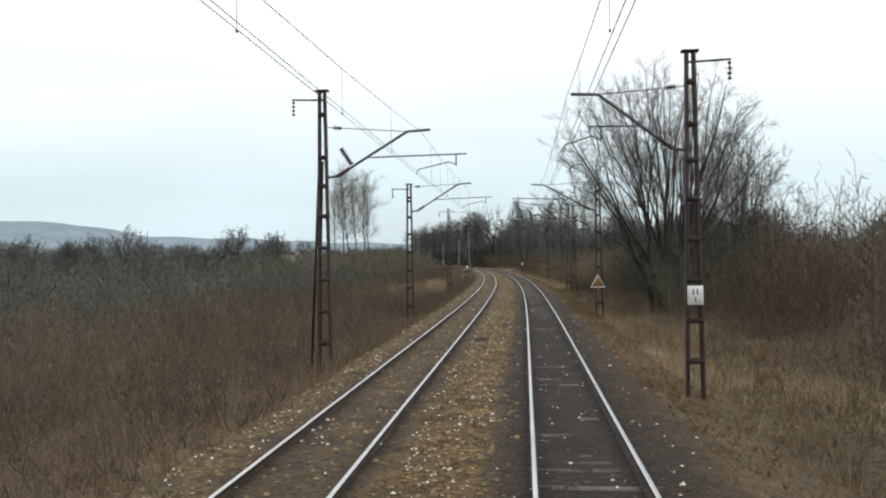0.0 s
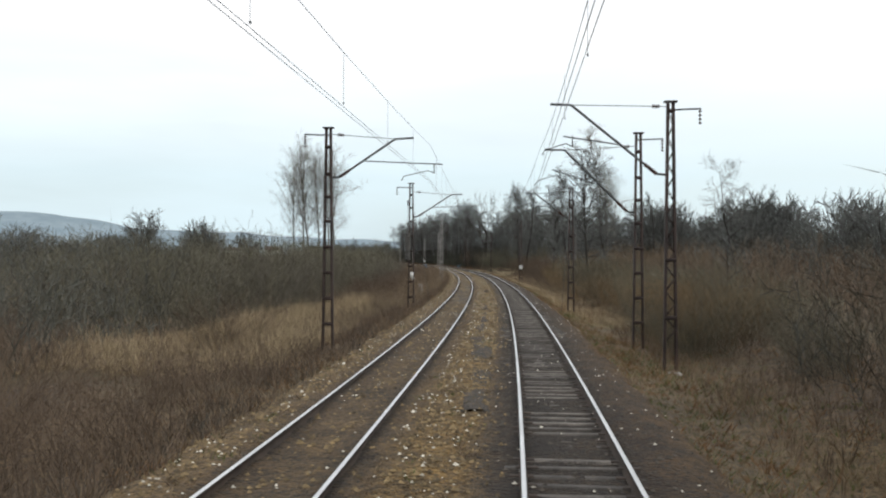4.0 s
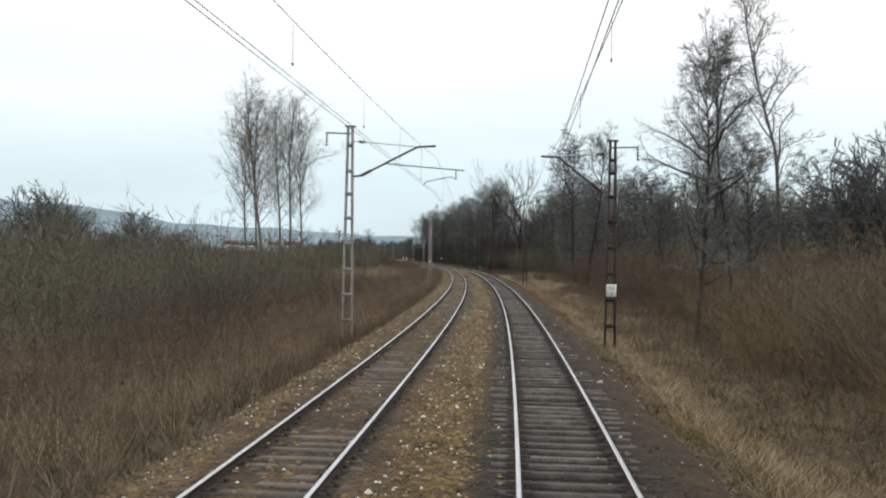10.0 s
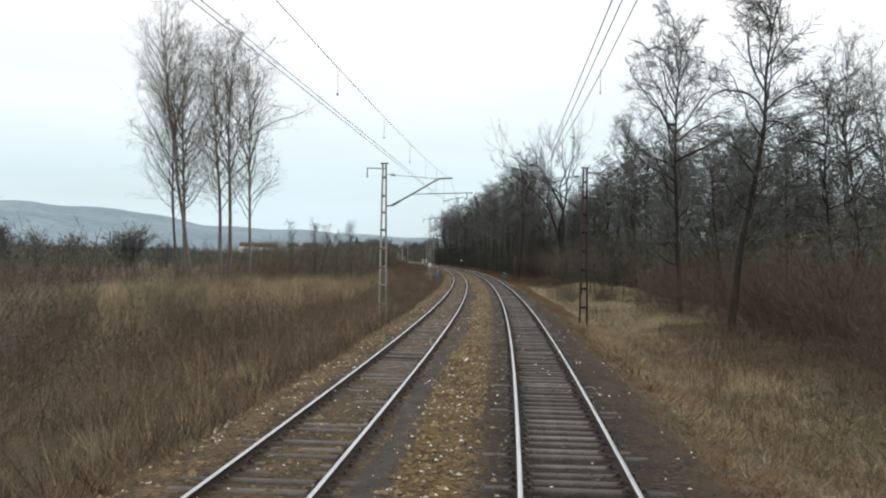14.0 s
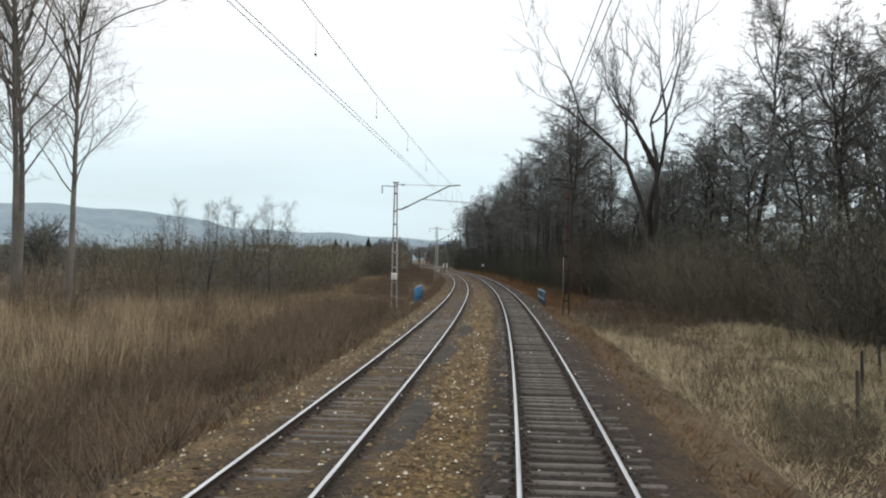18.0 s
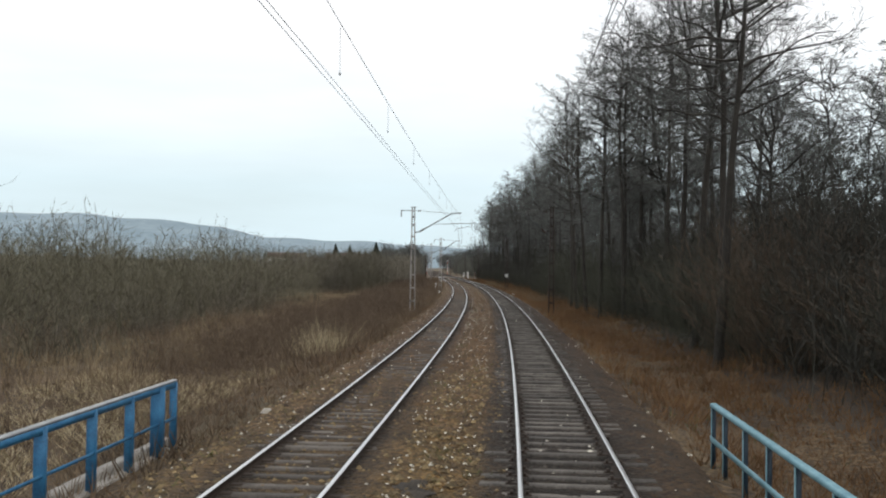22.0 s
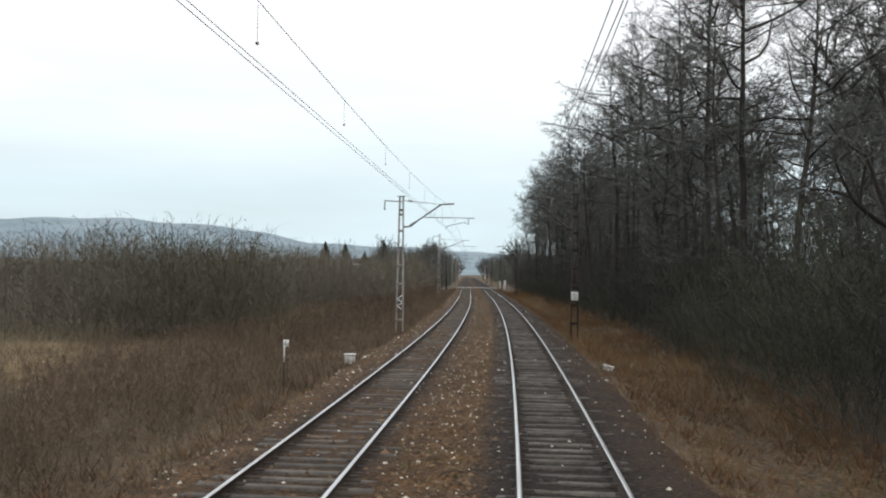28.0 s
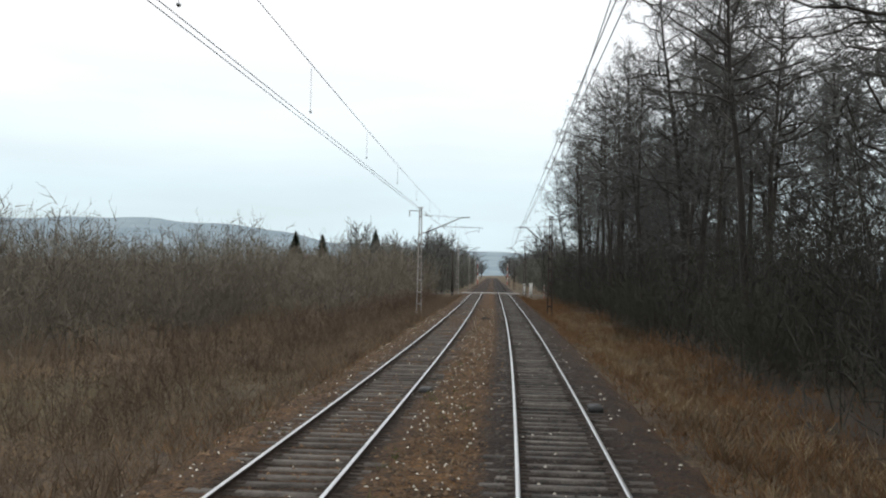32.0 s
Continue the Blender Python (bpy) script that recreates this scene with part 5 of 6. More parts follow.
def blades(name, label, mat, count, s0, s1, tall, wide, seed, bunch, droop, d0, d1, power=1.0):
    """Tufts of dead grass or weeds as one mesh, thicker towards d0."""
    g = np.random.default_rng(seed)
    s, d = g.uniform(s0, s1, count), d0 + (d1 - d0) * g.uniform(0, 1, count) ** power
    clump = 0.5 + 1.0 * np.clip(0.5 + 0.5 * np.sin(0.23 * s + 1.7 * np.sin(0.11 * s + seed)) * np.sin(0.9 * d + 0.05 * s + seed), 0, 1)
    h = g.uniform(*tall, count) * clump
    bunch, wide = max(5, int(bunch * 0.72)), wide * 1.2
    near = np.repeat(np.arange(count), bunch)
    r = 0.25 * np.repeat(h, bunch) * np.sqrt(g.uniform(0, 1, len(near)))
    a = g.uniform(0, 2 * np.pi, len(near))
    base = line(s, d, lie(s, d) - 0.03)[near] + np.stack([r * np.cos(a), r * np.sin(a), 0 * r], -1)
    way = unit(np.stack([droop * np.cos(a), droop * np.sin(a), np.ones(len(a))], -1) + g.normal(0, 0.2, (len(a), 3)))
    v, f = spikes(g, base, way, h[near] * g.uniform(0.4, 1.0, len(near)), wide)
    ob = new(name, mesh_of(name, v, f, [mat]))
    return tagged(ob, label, "grass", kind="stuff")


blades("dead_weeds", "brown dead weeds along the track", WEED, 17000, -6, 620, (0.35, 1.15), 0.022, 301, 9, 0.55, -6.4, -14, 1.4)
blades("dead_grass", "tawny dead grass along the track", TUFT, 12000, -6, 620, (0.15, 0.5), 0.018, 302, 9, 0.7, -5.9, -11, 1.7)
blades("reeds", "bleached straw-coloured reeds in the wet meadow", STRAW, 4600, 250, 338, (1.2, 2.1), 0.026, 303, 9, 0.14, -12.5, -42, 1.0)
blades("dead_grass", "bleached straw-coloured grass in the meadow", STRAW, 4200, 92, 142, (0.6, 1.4), 0.026, 304, 9, 0.45, -8.6, -18)
blades("dead_grass", "bleached straw-coloured grass in front of the willows", STRAW, 1000, 345, 440, (0.5, 1.1), 0.019, 305, 9, 0.4, -13, -21)
blades("dead_grass", "brown dead grass over the meadow", TUFT, 6500, -10, 640, (0.5, 1.1), 0.024, 306, 8, 0.45, -13, -34)
blades("dead_grass", "tawny dead grass along the track", TUFT, 12500, -6, 345, (0.1, 0.42), 0.015, 307, 9, 1.1, 1.75, 6.5, 1.3)
blades("dead_grass", "rust-brown dead grass and leaf litter under the wood", RUSSET, 15000, 345, 620, (0.15, 0.8), 0.018, 312, 9, 0.6, 2.3, 7.4, 0.9)
blades("dead_weeds", "brown dead weeds over the meadow", WEED, 7500, 340, 630, (0.5, 1.2), 0.02, 313, 9, 0.3, -11, -24)
blades("dead_weeds", "brown dead weeds on the bank", WEED, 5200, -6, 345, (0.4, 1.2), 0.02, 308, 9, 0.25, 4.2, 12, 1.2)
blades("dead_grass", "bleached straw-coloured grass on the clearing", STRAW_PALE, 9500, 256, 318, (0.25, 0.8), 0.018, 309, 11, 1.0, 4.0, 13)
blades("dead_grass", "pale bleached grass strip beside the ballast", STRAW, 14000, 112, 262, (0.15, 0.6), 0.015, 311, 9, 1.0, 2.8, 6.6)
blades("dead_grass", "matted bleached straw below the bank", STRAW_PALE, 1500, 345, 366, (0.2, 0.6), 0.018, 317, 10, 1.0, -8.8, -16)
blades("dead_grass", "bleached straw patch between the willows", STRAW, 1500, 446, 468, (0.3, 0.9), 0.02, 318, 9, 0.7, -13, -26)
blades("dead_grass", "bleached straw tufts among the scrub", STRAW, 1100, 120, 262, (0.6, 1.5), 0.014, 319, 10, 0.4, -7, -11.5)
blades("reeds", "bright bleached reed tufts at the track side", STRAW_PALE, 46, 369, 373.5, (0.8, 1.5), 0.018, 314, 16, 0.5, -7.9, -9.2)
blades("low_grass", "low green grass beside the ballast", MOSSY, 5200, 70, 185, (0.08, 0.3), 0.018, 320, 9, 0.8, 2.2, 7.5, 1.2)
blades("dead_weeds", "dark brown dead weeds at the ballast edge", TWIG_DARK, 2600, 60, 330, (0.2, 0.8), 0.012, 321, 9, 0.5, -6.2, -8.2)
blades("low_grass", "low green grass between the dead tufts", MOSSY, 6000, -6, 620, (0.1, 0.3), 0.025, 310, 8, 0.6, 2.6, 16, 1.2)

blades("dead_weeds", "dark brown dead weeds beside the ballast", RUSSET, 7000, -6, 345, (0.1, 0.4), 0.02, 316, 8, 0.8, 1.6, 3.6, 1.2)
blades("dead_grass", "tawny grass beside the ballast", TUFT, 5000, -6, 560, (0.08, 0.3), 0.02, 337, 8, 0.9, 1.6, 3.4)
blades("dead_grass", "tawny grass on the wood edge", TUFT, 3500, 440, 570, (0.2, 0.7), 0.022, 338, 9, 0.7, 3.2, 6.6)
blades("dead_weeds", "dark brown dead weeds beside the ballast", RUSSET, 8000, -6, 620, (0.1, 0.5), 0.02, 317, 8, 0.8, -6.1, -8.5, 1.3)
blades("dead_weeds", "brown dead weeds among the reeds", WEED, 3400, 250, 338, (0.6, 1.7), 0.026, 330, 9, 0.4, -11, -32)
blades("dead_weeds", "brown dead weeds on the clearing", WEED, 700, 258, 316, (0.4, 1.2), 0.022, 331, 9, 0.5, 4, 12)
blades("dead_grass", "tawny dead grass over the meadow", TUFT, 8500, 345, 540, (0.2, 0.6), 0.019, 332, 9, 0.8, -8, -20)
blades("dead_grass", "rust-brown dead grass on the bank", RUSSET, 2900, -4, 256, (0.2, 0.6), 0.024, 333, 9, 0.8, 3.2, 10)
blades("dead_grass", "rust-brown dead grass on the bank", RUSSET, 2500, 318, 540, (0.2, 0.6), 0.024, 343, 9, 0.8, 3.2, 10)
blades("dead_grass", "tawny dead grass below the willow", TUFT, 2600, 10, 80, (0.3, 0.8), 0.022, 334, 9, 0.6, 4, 10)
blades("dead_grass", "tawny dead grass below the alders", TUFT, 4000, 165, 250, (0.2, 0.55), 0.016, 335, 9, 1.0, 4.5, 11)
blades("dead_grass", "bleached grass in front of the willow", STRAW, 2400, 20, 66, (0.25, 0.7), 0.022, 336, 9, 0.7, 3.6, 7.6)
blades("dead_grass", "bleached grass below the alders", STRAW, 2400, 190, 256, (0.15, 0.45), 0.016, 340, 9, 1.1, 3.6, 7.4)
blades("dead_grass", "bleached grass at the edge of the wood", STRAW, 1500, 470, 570, (0.2, 0.6), 0.022, 342, 9, 0.7, 3.3, 6.8)
blades("dead_weeds", "brown dead weeds before the reeds", WEED, 4000, 236, 345, (0.8, 1.7), 0.026, 315, 9, 0.45, -8.5, -14.5, 1.2)
for mat, n, seed, label in ((WEED, 5000, 320, "small brown dead weeds growing in the ballast"), (TUFT, 2600, 321, "small tawny grass tufts growing in the ballast"), (MOSSY, 1200, 322, "small green weeds growing in the ballast")):
    g = np.random.default_rng(seed)
    s, d = g.uniform(-4, 560, n), np.where(g.uniform(0, 1, n) < 0.6, g.uniform(-2.9, -1.4, n), g.uniform(-6.5, -5.2, n))
    keep = np.sin(0.4 * s + 2 * np.sin(0.13 * s + seed)) * np.sin(3.1 * d + 0.2 * s) > -0.25
    s, d = s[keep], d[keep]
    who = np.repeat(np.arange(len(s)), 7)
    a = g.uniform(0, 6.28, len(who))
    way = unit(np.stack([0.9 * np.cos(a), 0.9 * np.sin(a), np.ones(len(a))], -1))
    v, f = spikes(g, line(s, d, crown(s, d) - 0.01)[who] + 0.07 * g.normal(0, 1, (len(who), 3)) * [1, 1, 0], way, g.uniform(0.05, 0.2, len(who)), 0.02)
    tagged(new("ballast_weeds", mesh_of("ballast_weeds", v, f, [mat])), label, "weeds", kind="stuff")

# ---- distance ----
RIDGE = [(-70, 1.2), (-20, 1.0), (0, 1.0), (10, 1.15), (14, 1.4), (20, 1.6), (26, 1.9), (31, 2.7), (36, 3.0), (44, 2.8), (54, 2.4), (75, 2.0)]
az = np.radians(np.arange(-70, 75.1, 0.5))
up = np.interp(np.degrees(az), [a for a, _ in RIDGE], [b for _, b in RIDGE]) + 0.1 * np.sin(az * 60) * np.sin(az * 23)
hill_v, rows = [], 7
for k in range(rows):
    u = k / (rows - 1)
    far = 2300 + 900 * u
    hill_v.append(np.stack([-far * np.sin(az), 300 + far * np.cos(az), -8 + (far * np.tan(np.radians(up)) + 8) * math.sin(u * math.pi / 2)], -1))
n = len(az)
i = (np.arange(rows - 1)[:, None] * n + np.arange(n - 1)[None]).ravel()
tagged(new("hills", mesh_of("hills", np.concatenate(hill_v), np.stack([i, i + 1, i + n + 1, i + n], -1), [HILL], None, True)), "long low distant hills with fields and woods, hazed blue", "hills", kind="structure")
# ---- lineside things ----


def wording(text, size, m, parent, mat=None):
    """Letters standing 3 mm proud of a plate."""
    curve = bpy.data.curves.new("wording", "FONT")
    curve.body, curve.size, curve.align_x, curve.extrude = text, size, "CENTER", 0.0015
    tmp = bpy.data.objects.new("wording", curve)
    scene.collection.objects.link(tmp)
    bpy.context.view_layer.update()
    me = bpy.data.meshes.new_from_object(tmp.evaluated_get(bpy.context.evaluated_depsgraph_get()))
    bpy.data.objects.remove(tmp)
    me.materials.clear()
    me.materials.append(mat or BLACK)
    ob = part("numeral", me, None, parent)
    ob.matrix_basis = m
    return ob


def plate(s, d, z, lines, label):
    """A white kilometre plate facing back along the line."""
    base = thing("kilometre_plate", label, "kilometre plate", stand(s, d, z))
    part("board", Shape().box((-0.19, -0.01, -0.235), (0.19, 0.01, 0.235), 0, 0.004), WHITE, base)
    for x in (-0.12, 0.12):
        part("clamp", Shape().box((x - 0.02, 0.01, -0.03), (x + 0.02, 0.13, 0.03)), MAST, base)
    upright = Matrix.Rotation(math.pi / 2, 4, "X")
    if lines:
        wording(lines[0], 0.2, Matrix.Translation((0, -0.013, 0.04)) @ upright, base)
        wording(lines[1], 0.2, Matrix.Translation((0, -0.013, -0.17)) @ upright, base)
    else:
        for x, y, w in ((-0.05, 0.09, 0.035), (0.05, 0.09, 0.035), (0.0, -0.1, 0.03)):
            part("mark", Shape().box((x - w / 2, -0.015, y - 0.07), (x + w / 2, -0.0105, y + 0.07)), TUBE, base, "faded grey mark")
    return base


plate(24.0, 3.3, 1.98, None, "white kilometre plate with faded marks on a mast")
plate(184.75, 3.1, 1.72, ("53", "1"), "white kilometre plate with black numerals on a mast")
plate(471.1, 2.93, 1.85, ("52", "9"), "white kilometre plate with black numerals on a rusty mast")
plate(334.25, -8.1, 1.75, None, "white kilometre plate with faded marks on a pale mast")

# faded triangular warning sign by the big willow
tri = thing("warning_sign", "faded orange triangular warning sign with a white border", "warning sign", stand(53.9, 3.2, 0))
r3 = [(0, 0.45), (-0.42, -0.26), (0.42, -0.26)]
ring = Shape()
for i in range(3):
    (x0, z0), (x1, z1) = r3[i], r3[(i + 1) % 3]
    k = 0.83
    quad = [(x0, z0), (x1, z1), (x1 * k, z1 * k), (x0 * k, z0 * k)]
    ring.add([(x, -0.012, 1.5 + z) for x, z in quad] + [(x, 0.012, 1.5 + z) for x, z in quad], [(0, 1, 2, 3), (7, 6, 5, 4), (0, 4, 5, 1), (1, 5, 6, 2), (2, 6, 7, 3), (3, 7, 4, 0)])
part("border", ring, WHITE, tri)
FADED = material("faded_orange_paint", (0.16, 0.07, 0.03), (0.4, 0.22, 0.06), 3.0, 0.7, 0.0, 0.1, 20)
inner = Shape()
k = 0.83
inner.add([(x * k, y, 1.5 + z * k) for y in (-0.006, 0.006) for x, z in r3 + [r3[0]]], [(0, 1, 2, 3), (7, 6, 5, 4), (0, 4, 5, 1), (1, 5, 6, 2), (2, 6, 7, 3)])
part("face", inner, FADED, tri)
part("post", Shape().tube([(0, 0.035, -0.9), (0, 0.035, 1.8)], 0.028, 8), TUBE, tri)


def stake(s, d, h, lean):
    """A rough wooden stake, round and cut aslant at the top."""
    base = thing("fence_stake", "dark weathered wooden stake standing in the pale grass", "stake", stand(s, d, float(lie(s, d)), lean * 40) @ Matrix.Rotation(radians(lean), 4, "Y"), "stakes in the clearing")
    part("shaft", Shape().tube([(0, 0, -0.35), (0.01, 0, 0.4 * h), (-0.01, 0.005, 0.96 * h), (0.01, 0, h)], [0.05, 0.047, 0.042, 0.026], 7), BARK, base)


for s, d, h, lean in ((291.5, 6.9, 1.15, 3), (296, 8.6, 1.2, -2), (291.2, 8.6, 1.1, 4), (294.2, 9.9, 1.2, -3), (288, 8.4, 1.1, 2), (300, 10.6, 1.2, 3), (291.8, 7.6, 1.0, -6), (285.5, 9.6, 1.15, 2)):
    stake(s, d, h, lean)


def chevron_board(s, d, z):
    base = thing("chevron_board", "dark board with two white chevrons fixed to a pale mast", "trackside sign", stand(s, d, z))
    part("backing", Shape().box((-0.03, 0.0, -0.45), (0.03, 0.012, 0.45)), MAST, base)
    for c in (0.2, -0.2):
        sh = Shape()
        for (x0, z0), (x1, z1) in (((0.15, c + 0.17), (-0.13, c)), ((-0.13, c), (0.11, c - 0.2))):
            a = math.atan2(z1 - z0, x1 - x0)
            nx, nz = -math.sin(a) * 0.028, math.cos(a) * 0.028
            q = [(x0 - nx, z0 - nz), (x1 - nx, z1 - nz), (x1 + nx, z1 + nz), (x0 + nx, z0 + nz)]
            sh.add([(x, y, zz) for y in (-0.012, -0.002) for x, zz in q], [(0, 1, 2, 3), (7, 6, 5, 4), (0, 4, 5, 1), (1, 5, 6, 2), (2, 6, 7, 3), (3, 7, 4, 0)])
        part("chevron", sh, WHITE, base, "white painted chevron")
    return base


chevron_board(471.2, -6.62, 1.35)

# blue bridge railings: flat plates on the left, slim angle posts on the right
for d, left, label in ((-7.15, True, "blue steel bridge railing with plate posts and pale top rail"), (2.56, False, "blue steel bridge railing with two pale rails above a culvert")):
    s0, s1 = 341.4, 349.3 if left else 348.7
    base = thing("bridge_railing", label, "railing", stand(s0, d, 0))
    run = (at(s1, d) - at(s0, d)).length
    foot, top = (-0.46, 0.78) if left else (-0.55, 0.62)
    if left:
        for u, w in ((0.0, 0.05), (0.035, 0.05), (0.12, 0.1), (0.36, 0.07), (0.56, 0.06), (0.74, 0.06), (0.9, 0.11), (1.0, 0.05)):
            part("post", Shape().box((-0.012 - w, u * run - 0.03, foot), (0.012 + w, u * run + 0.03, top)), BLUE, base)
        part("end_plate", Shape().box((-0.015, 0.0, foot + 0.15), (0.015, 0.12 * run, foot + 0.3)), BLUE, base)
        part("top_rail", Shape().box((-0.05, -0.06, top), (0.05, run + 0.06, top + 0.045), 0, 0.012), PALE_TOP, base, "pale grey top rail")
        part("top_plate", Shape().box((0.035, -0.03, top - 0.1), (0.05, run + 0.03, top)), BLUE, base)
        part("middle_rail", Shape().box((0.04, 0, 0.1), (0.055, run, 0.15)), BLUE, base)
    else:
        for u in (0.0, 0.1, 0.14, 0.33, 0.51, 0.69, 0.875, 1.0):
            post = part("post", Shape().box((-0.035, u * run - 0.006, foot), (0.035, u * run + 0.006, top)), NAVY, base, "dark blue angle post with a pale edge")
            part("edge", Shape().box((-0.046, u * run - 0.02, foot), (-0.0352, u * run + 0.02, top)), PALE_BLUE, post)
        part("top_rail", Shape().box((-0.055, -0.06, top), (0.055, run + 0.06, top + 0.07), 0, 0.012), PALE_BLUE, base, "pale blue top rail")
        part("middle_rail", Shape().box((-0.062, 0, 0.05), (-0.047, run, 0.14)), PALE_BLUE, base)
    kerb = thing("bridge_kerb", "weathered concrete kerb of a small culvert", "kerb", stand(s0, d, 0))
    out = -1 if left else 1
    part("beam", Shape().box((min(0, out * 0.34), -0.5, -1.2), (max(0, out * 0.34), run + 0.5, foot + 0.02), 0, 0.03), CONCRETE, kerb)
    if left:
        part("upstand", Shape().box((-0.36, -0.9, foot - 0.3), (-0.16, run + 0.3, foot + 0.16), 0, 0.02), CONCRETE, kerb, "pale concrete ledge behind the posts")
trough = thing("cable_trough", "pale concrete cable trough running to the culvert railing", "cable trough")
for i in range(14):
    s = 325 + 1.15 * i
    ob = part("cover_slab", Shape().box((-0.16, -0.5, -0.62), (0.16, 0.5, -0.5), 0, 0.012), CONCRETE, trough)
    ob.matrix_basis = stand(s, -7.62 + 0.01 * math.sin(i * 2.1), -0.1 + 0.02 * math.sin(i * 1.7), 0.8 * math.sin(i))


def cabinet(s, d, z, w, h, label, tilt=0.0, name="trackside_cabinet", paint=WHITE):
    base = thing(name, label, "cabinet", stand(s, d, z) @ Matrix.Rotation(radians(tilt), 4, "Y"))
    part("body", Shape().box((-w / 2, -w * 0.4, 0), (w / 2, w * 0.4, h * 0.86), 0, 0.012), paint, base)
    part("lid", Shape().box((-w / 2 - 0.04, -w * 0.4 - 0.04, h * 0.86), (w / 2 + 0.04, w * 0.4 + 0.04, h), 0, 0.015), paint, base)
    part("plinth", Shape().box((-w / 2 + 0.02, -w * 0.36, -0.35), (w / 2 - 0.02, w * 0.36, 0.0)), CONCRETE, base)
    return base


cabinet(148, -8.0, -0.3, 0.4, 0.85, "grey weathered concrete cable post with an overhanging lid", 0, "cable_post", CONCRETE)
cabinet(453.4, -6.62, -0.4, 0.34, 0.38, "low white concrete cable box with a lid", 0, "cable_box")
cabinet(454.0, 2.72, -0.66, 0.32, 0.38, "tilted white concrete cable box with a lid", 14, "cable_box")
for s, d, z, h, label in ((444.0, -6.92, -0.5, 1.62, "thin white marker post with a bent top"), (130.0, -7.4, -0.5, 2.05, "thin stake with a small white plate")):
    base = thing("marker_post", label, "marker post", stand(s, d, z))
    bent = "bent" in label
    part("post", Shape().tube([(0, 0, -0.2), (0, 0, h - 0.16), (0.05 if bent else 0, 0, h)], 0.015, 6), TUBE, base)
    if bent:
        part("sleeve", Shape().tube([(0, 0, h - 0.6), (0, 0, h - 0.15)], 0.024, 6), WHITE, base, "white painted sleeve")
    part("plate", Shape().box((-0.03 if bent else -0.1, -0.012, h - 0.2), (0.12 if bent else 0.1, -0.018 + 0.03, h)), WHITE, base)
for s, d in ((500.0, -3.05), (497.5, 1.12)):
    base = thing("track_magnet", "dark metal magnet box fixed beside the rail", "track magnet", stand(s, d, 0))
    part("case", Shape().box((-0.16, -0.3, -0.2), (0.16, 0.3, -0.02), 0, 0.04), BLACK, base)
    part("bracket", Shape().box((-0.1, -0.06, -0.24), (0.1, 0.06, -0.19)), RUST, base)

WEIGHT = material("grey_cast_weights", (0.05, 0.048, 0.044), (0.13, 0.125, 0.115), 5.0, 0.85, 0.1, 0.3, 30)
# prop of the anchor mast
prop = masts["left", 30]
for x in (-0.12, 0.12):
    part("prop", Shape().tube([(x * 0.4 - 0.1, 0.15, 6.1), (x - 0.75, 1.7, -0.7)], 0.045, 5), MAST, prop)
part("prop_footing", Shape().box((-1.25, 1.3, -1.4), (-0.3, 2.1, -0.75), 0, 0.05), CONCRETE, prop)
part("insulator", sheds((0.55, 0.12, 6.5), (0.9, 0.12, 5.95), 7, 0.1, 0.04), PORCELAIN, prop)

# balance weights of the tension masts
for key, side in ((("left", 124), -1), (("right", 124), -1)):
    mast = masts[key]
    for k in range(10):
        z = 2.79 + 0.176 * k
        part("balance_weight", Shape().tube([(side * 0.2, -0.2, z), (side * 0.2, -0.2, z + 0.008), (side * 0.2, -0.2, z + 0.164), (side * 0.2, -0.2, z + 0.172)], [0.15, 0.165, 0.165, 0.15], 12), WEIGHT, mast, "grey cast weight disc")
    part("weight_rod", Shape().tube([(side * 0.2, -0.2, 2.6), (side * 0.2, -0.2, 6.4)], 0.012, 5), TUBE, mast)
    part("pulley", Shape().tube([(side * 0.2 - 0.03, -0.2, 6.5), (side * 0.2 + 0.03, -0.2, 6.5)], 0.2, 10), TUBE, mast)
    part("guy_wire", Shape().tube([(0.1, 0.1, 6.2), (1.0, 4.6, -0.6)], 0.012, 5), TUBE, mast)

part("cable_guard", Shape().tube([(0.2, -0.15, -0.6), (0.19, -0.15, 3.2)], 0.03, 6), CONCRETE, masts["right", 334], "pale cable guard pipe")
part("paint_patch", Shape().box((-0.04, -0.125, 1.62), (0.16, -0.112, 1.98)), WHITE, masts["left", 124], "white painted mark")

# dark furrow and heaps between the tracks
DARK = material("dark_damp_earth", (0.02, 0.016, 0.012), (0.066, 0.053, 0.04), 2.6, 0.95, 0.0, 1.0, 26, 0, 0.06)
patchy = lambda s: np.where(s < 262, np.clip((s - 200) * 0.012, -0.1, 0.0), 0.06 * np.clip(np.sin(0.55 * s) + 0.6 * np.sin(0.23 * s), -0.4, 1) - 0.012)


def dirt_strip(s, mid, half, lift):
    """A low strip of dark earth along mid, half of its width each side; the lumpy bed breaks its edges."""
    ds = mid[:, None] + half[:, None] * np.array([-1, -0.45, 0.45, 1])
    ss = np.repeat(s[:, None], 4, 1)
    v = line(ss.ravel(), ds.ravel(), (crown(ss, ds) + np.array([-0.01, 0.028, 0.028, -0.01]) + lift[:, None]).ravel())
    i = (np.arange(len(s) - 1)[:, None] * 4 + np.arange(3)[None]).ravel()
    tagged(new("dirt_strip", mesh_of("dirt_strip", v, np.stack([i, i + 1, i + 5, i + 4], -1), [DARK], None, True)), "dark damp strip of earth between the tracks", "earth", kind="structure")


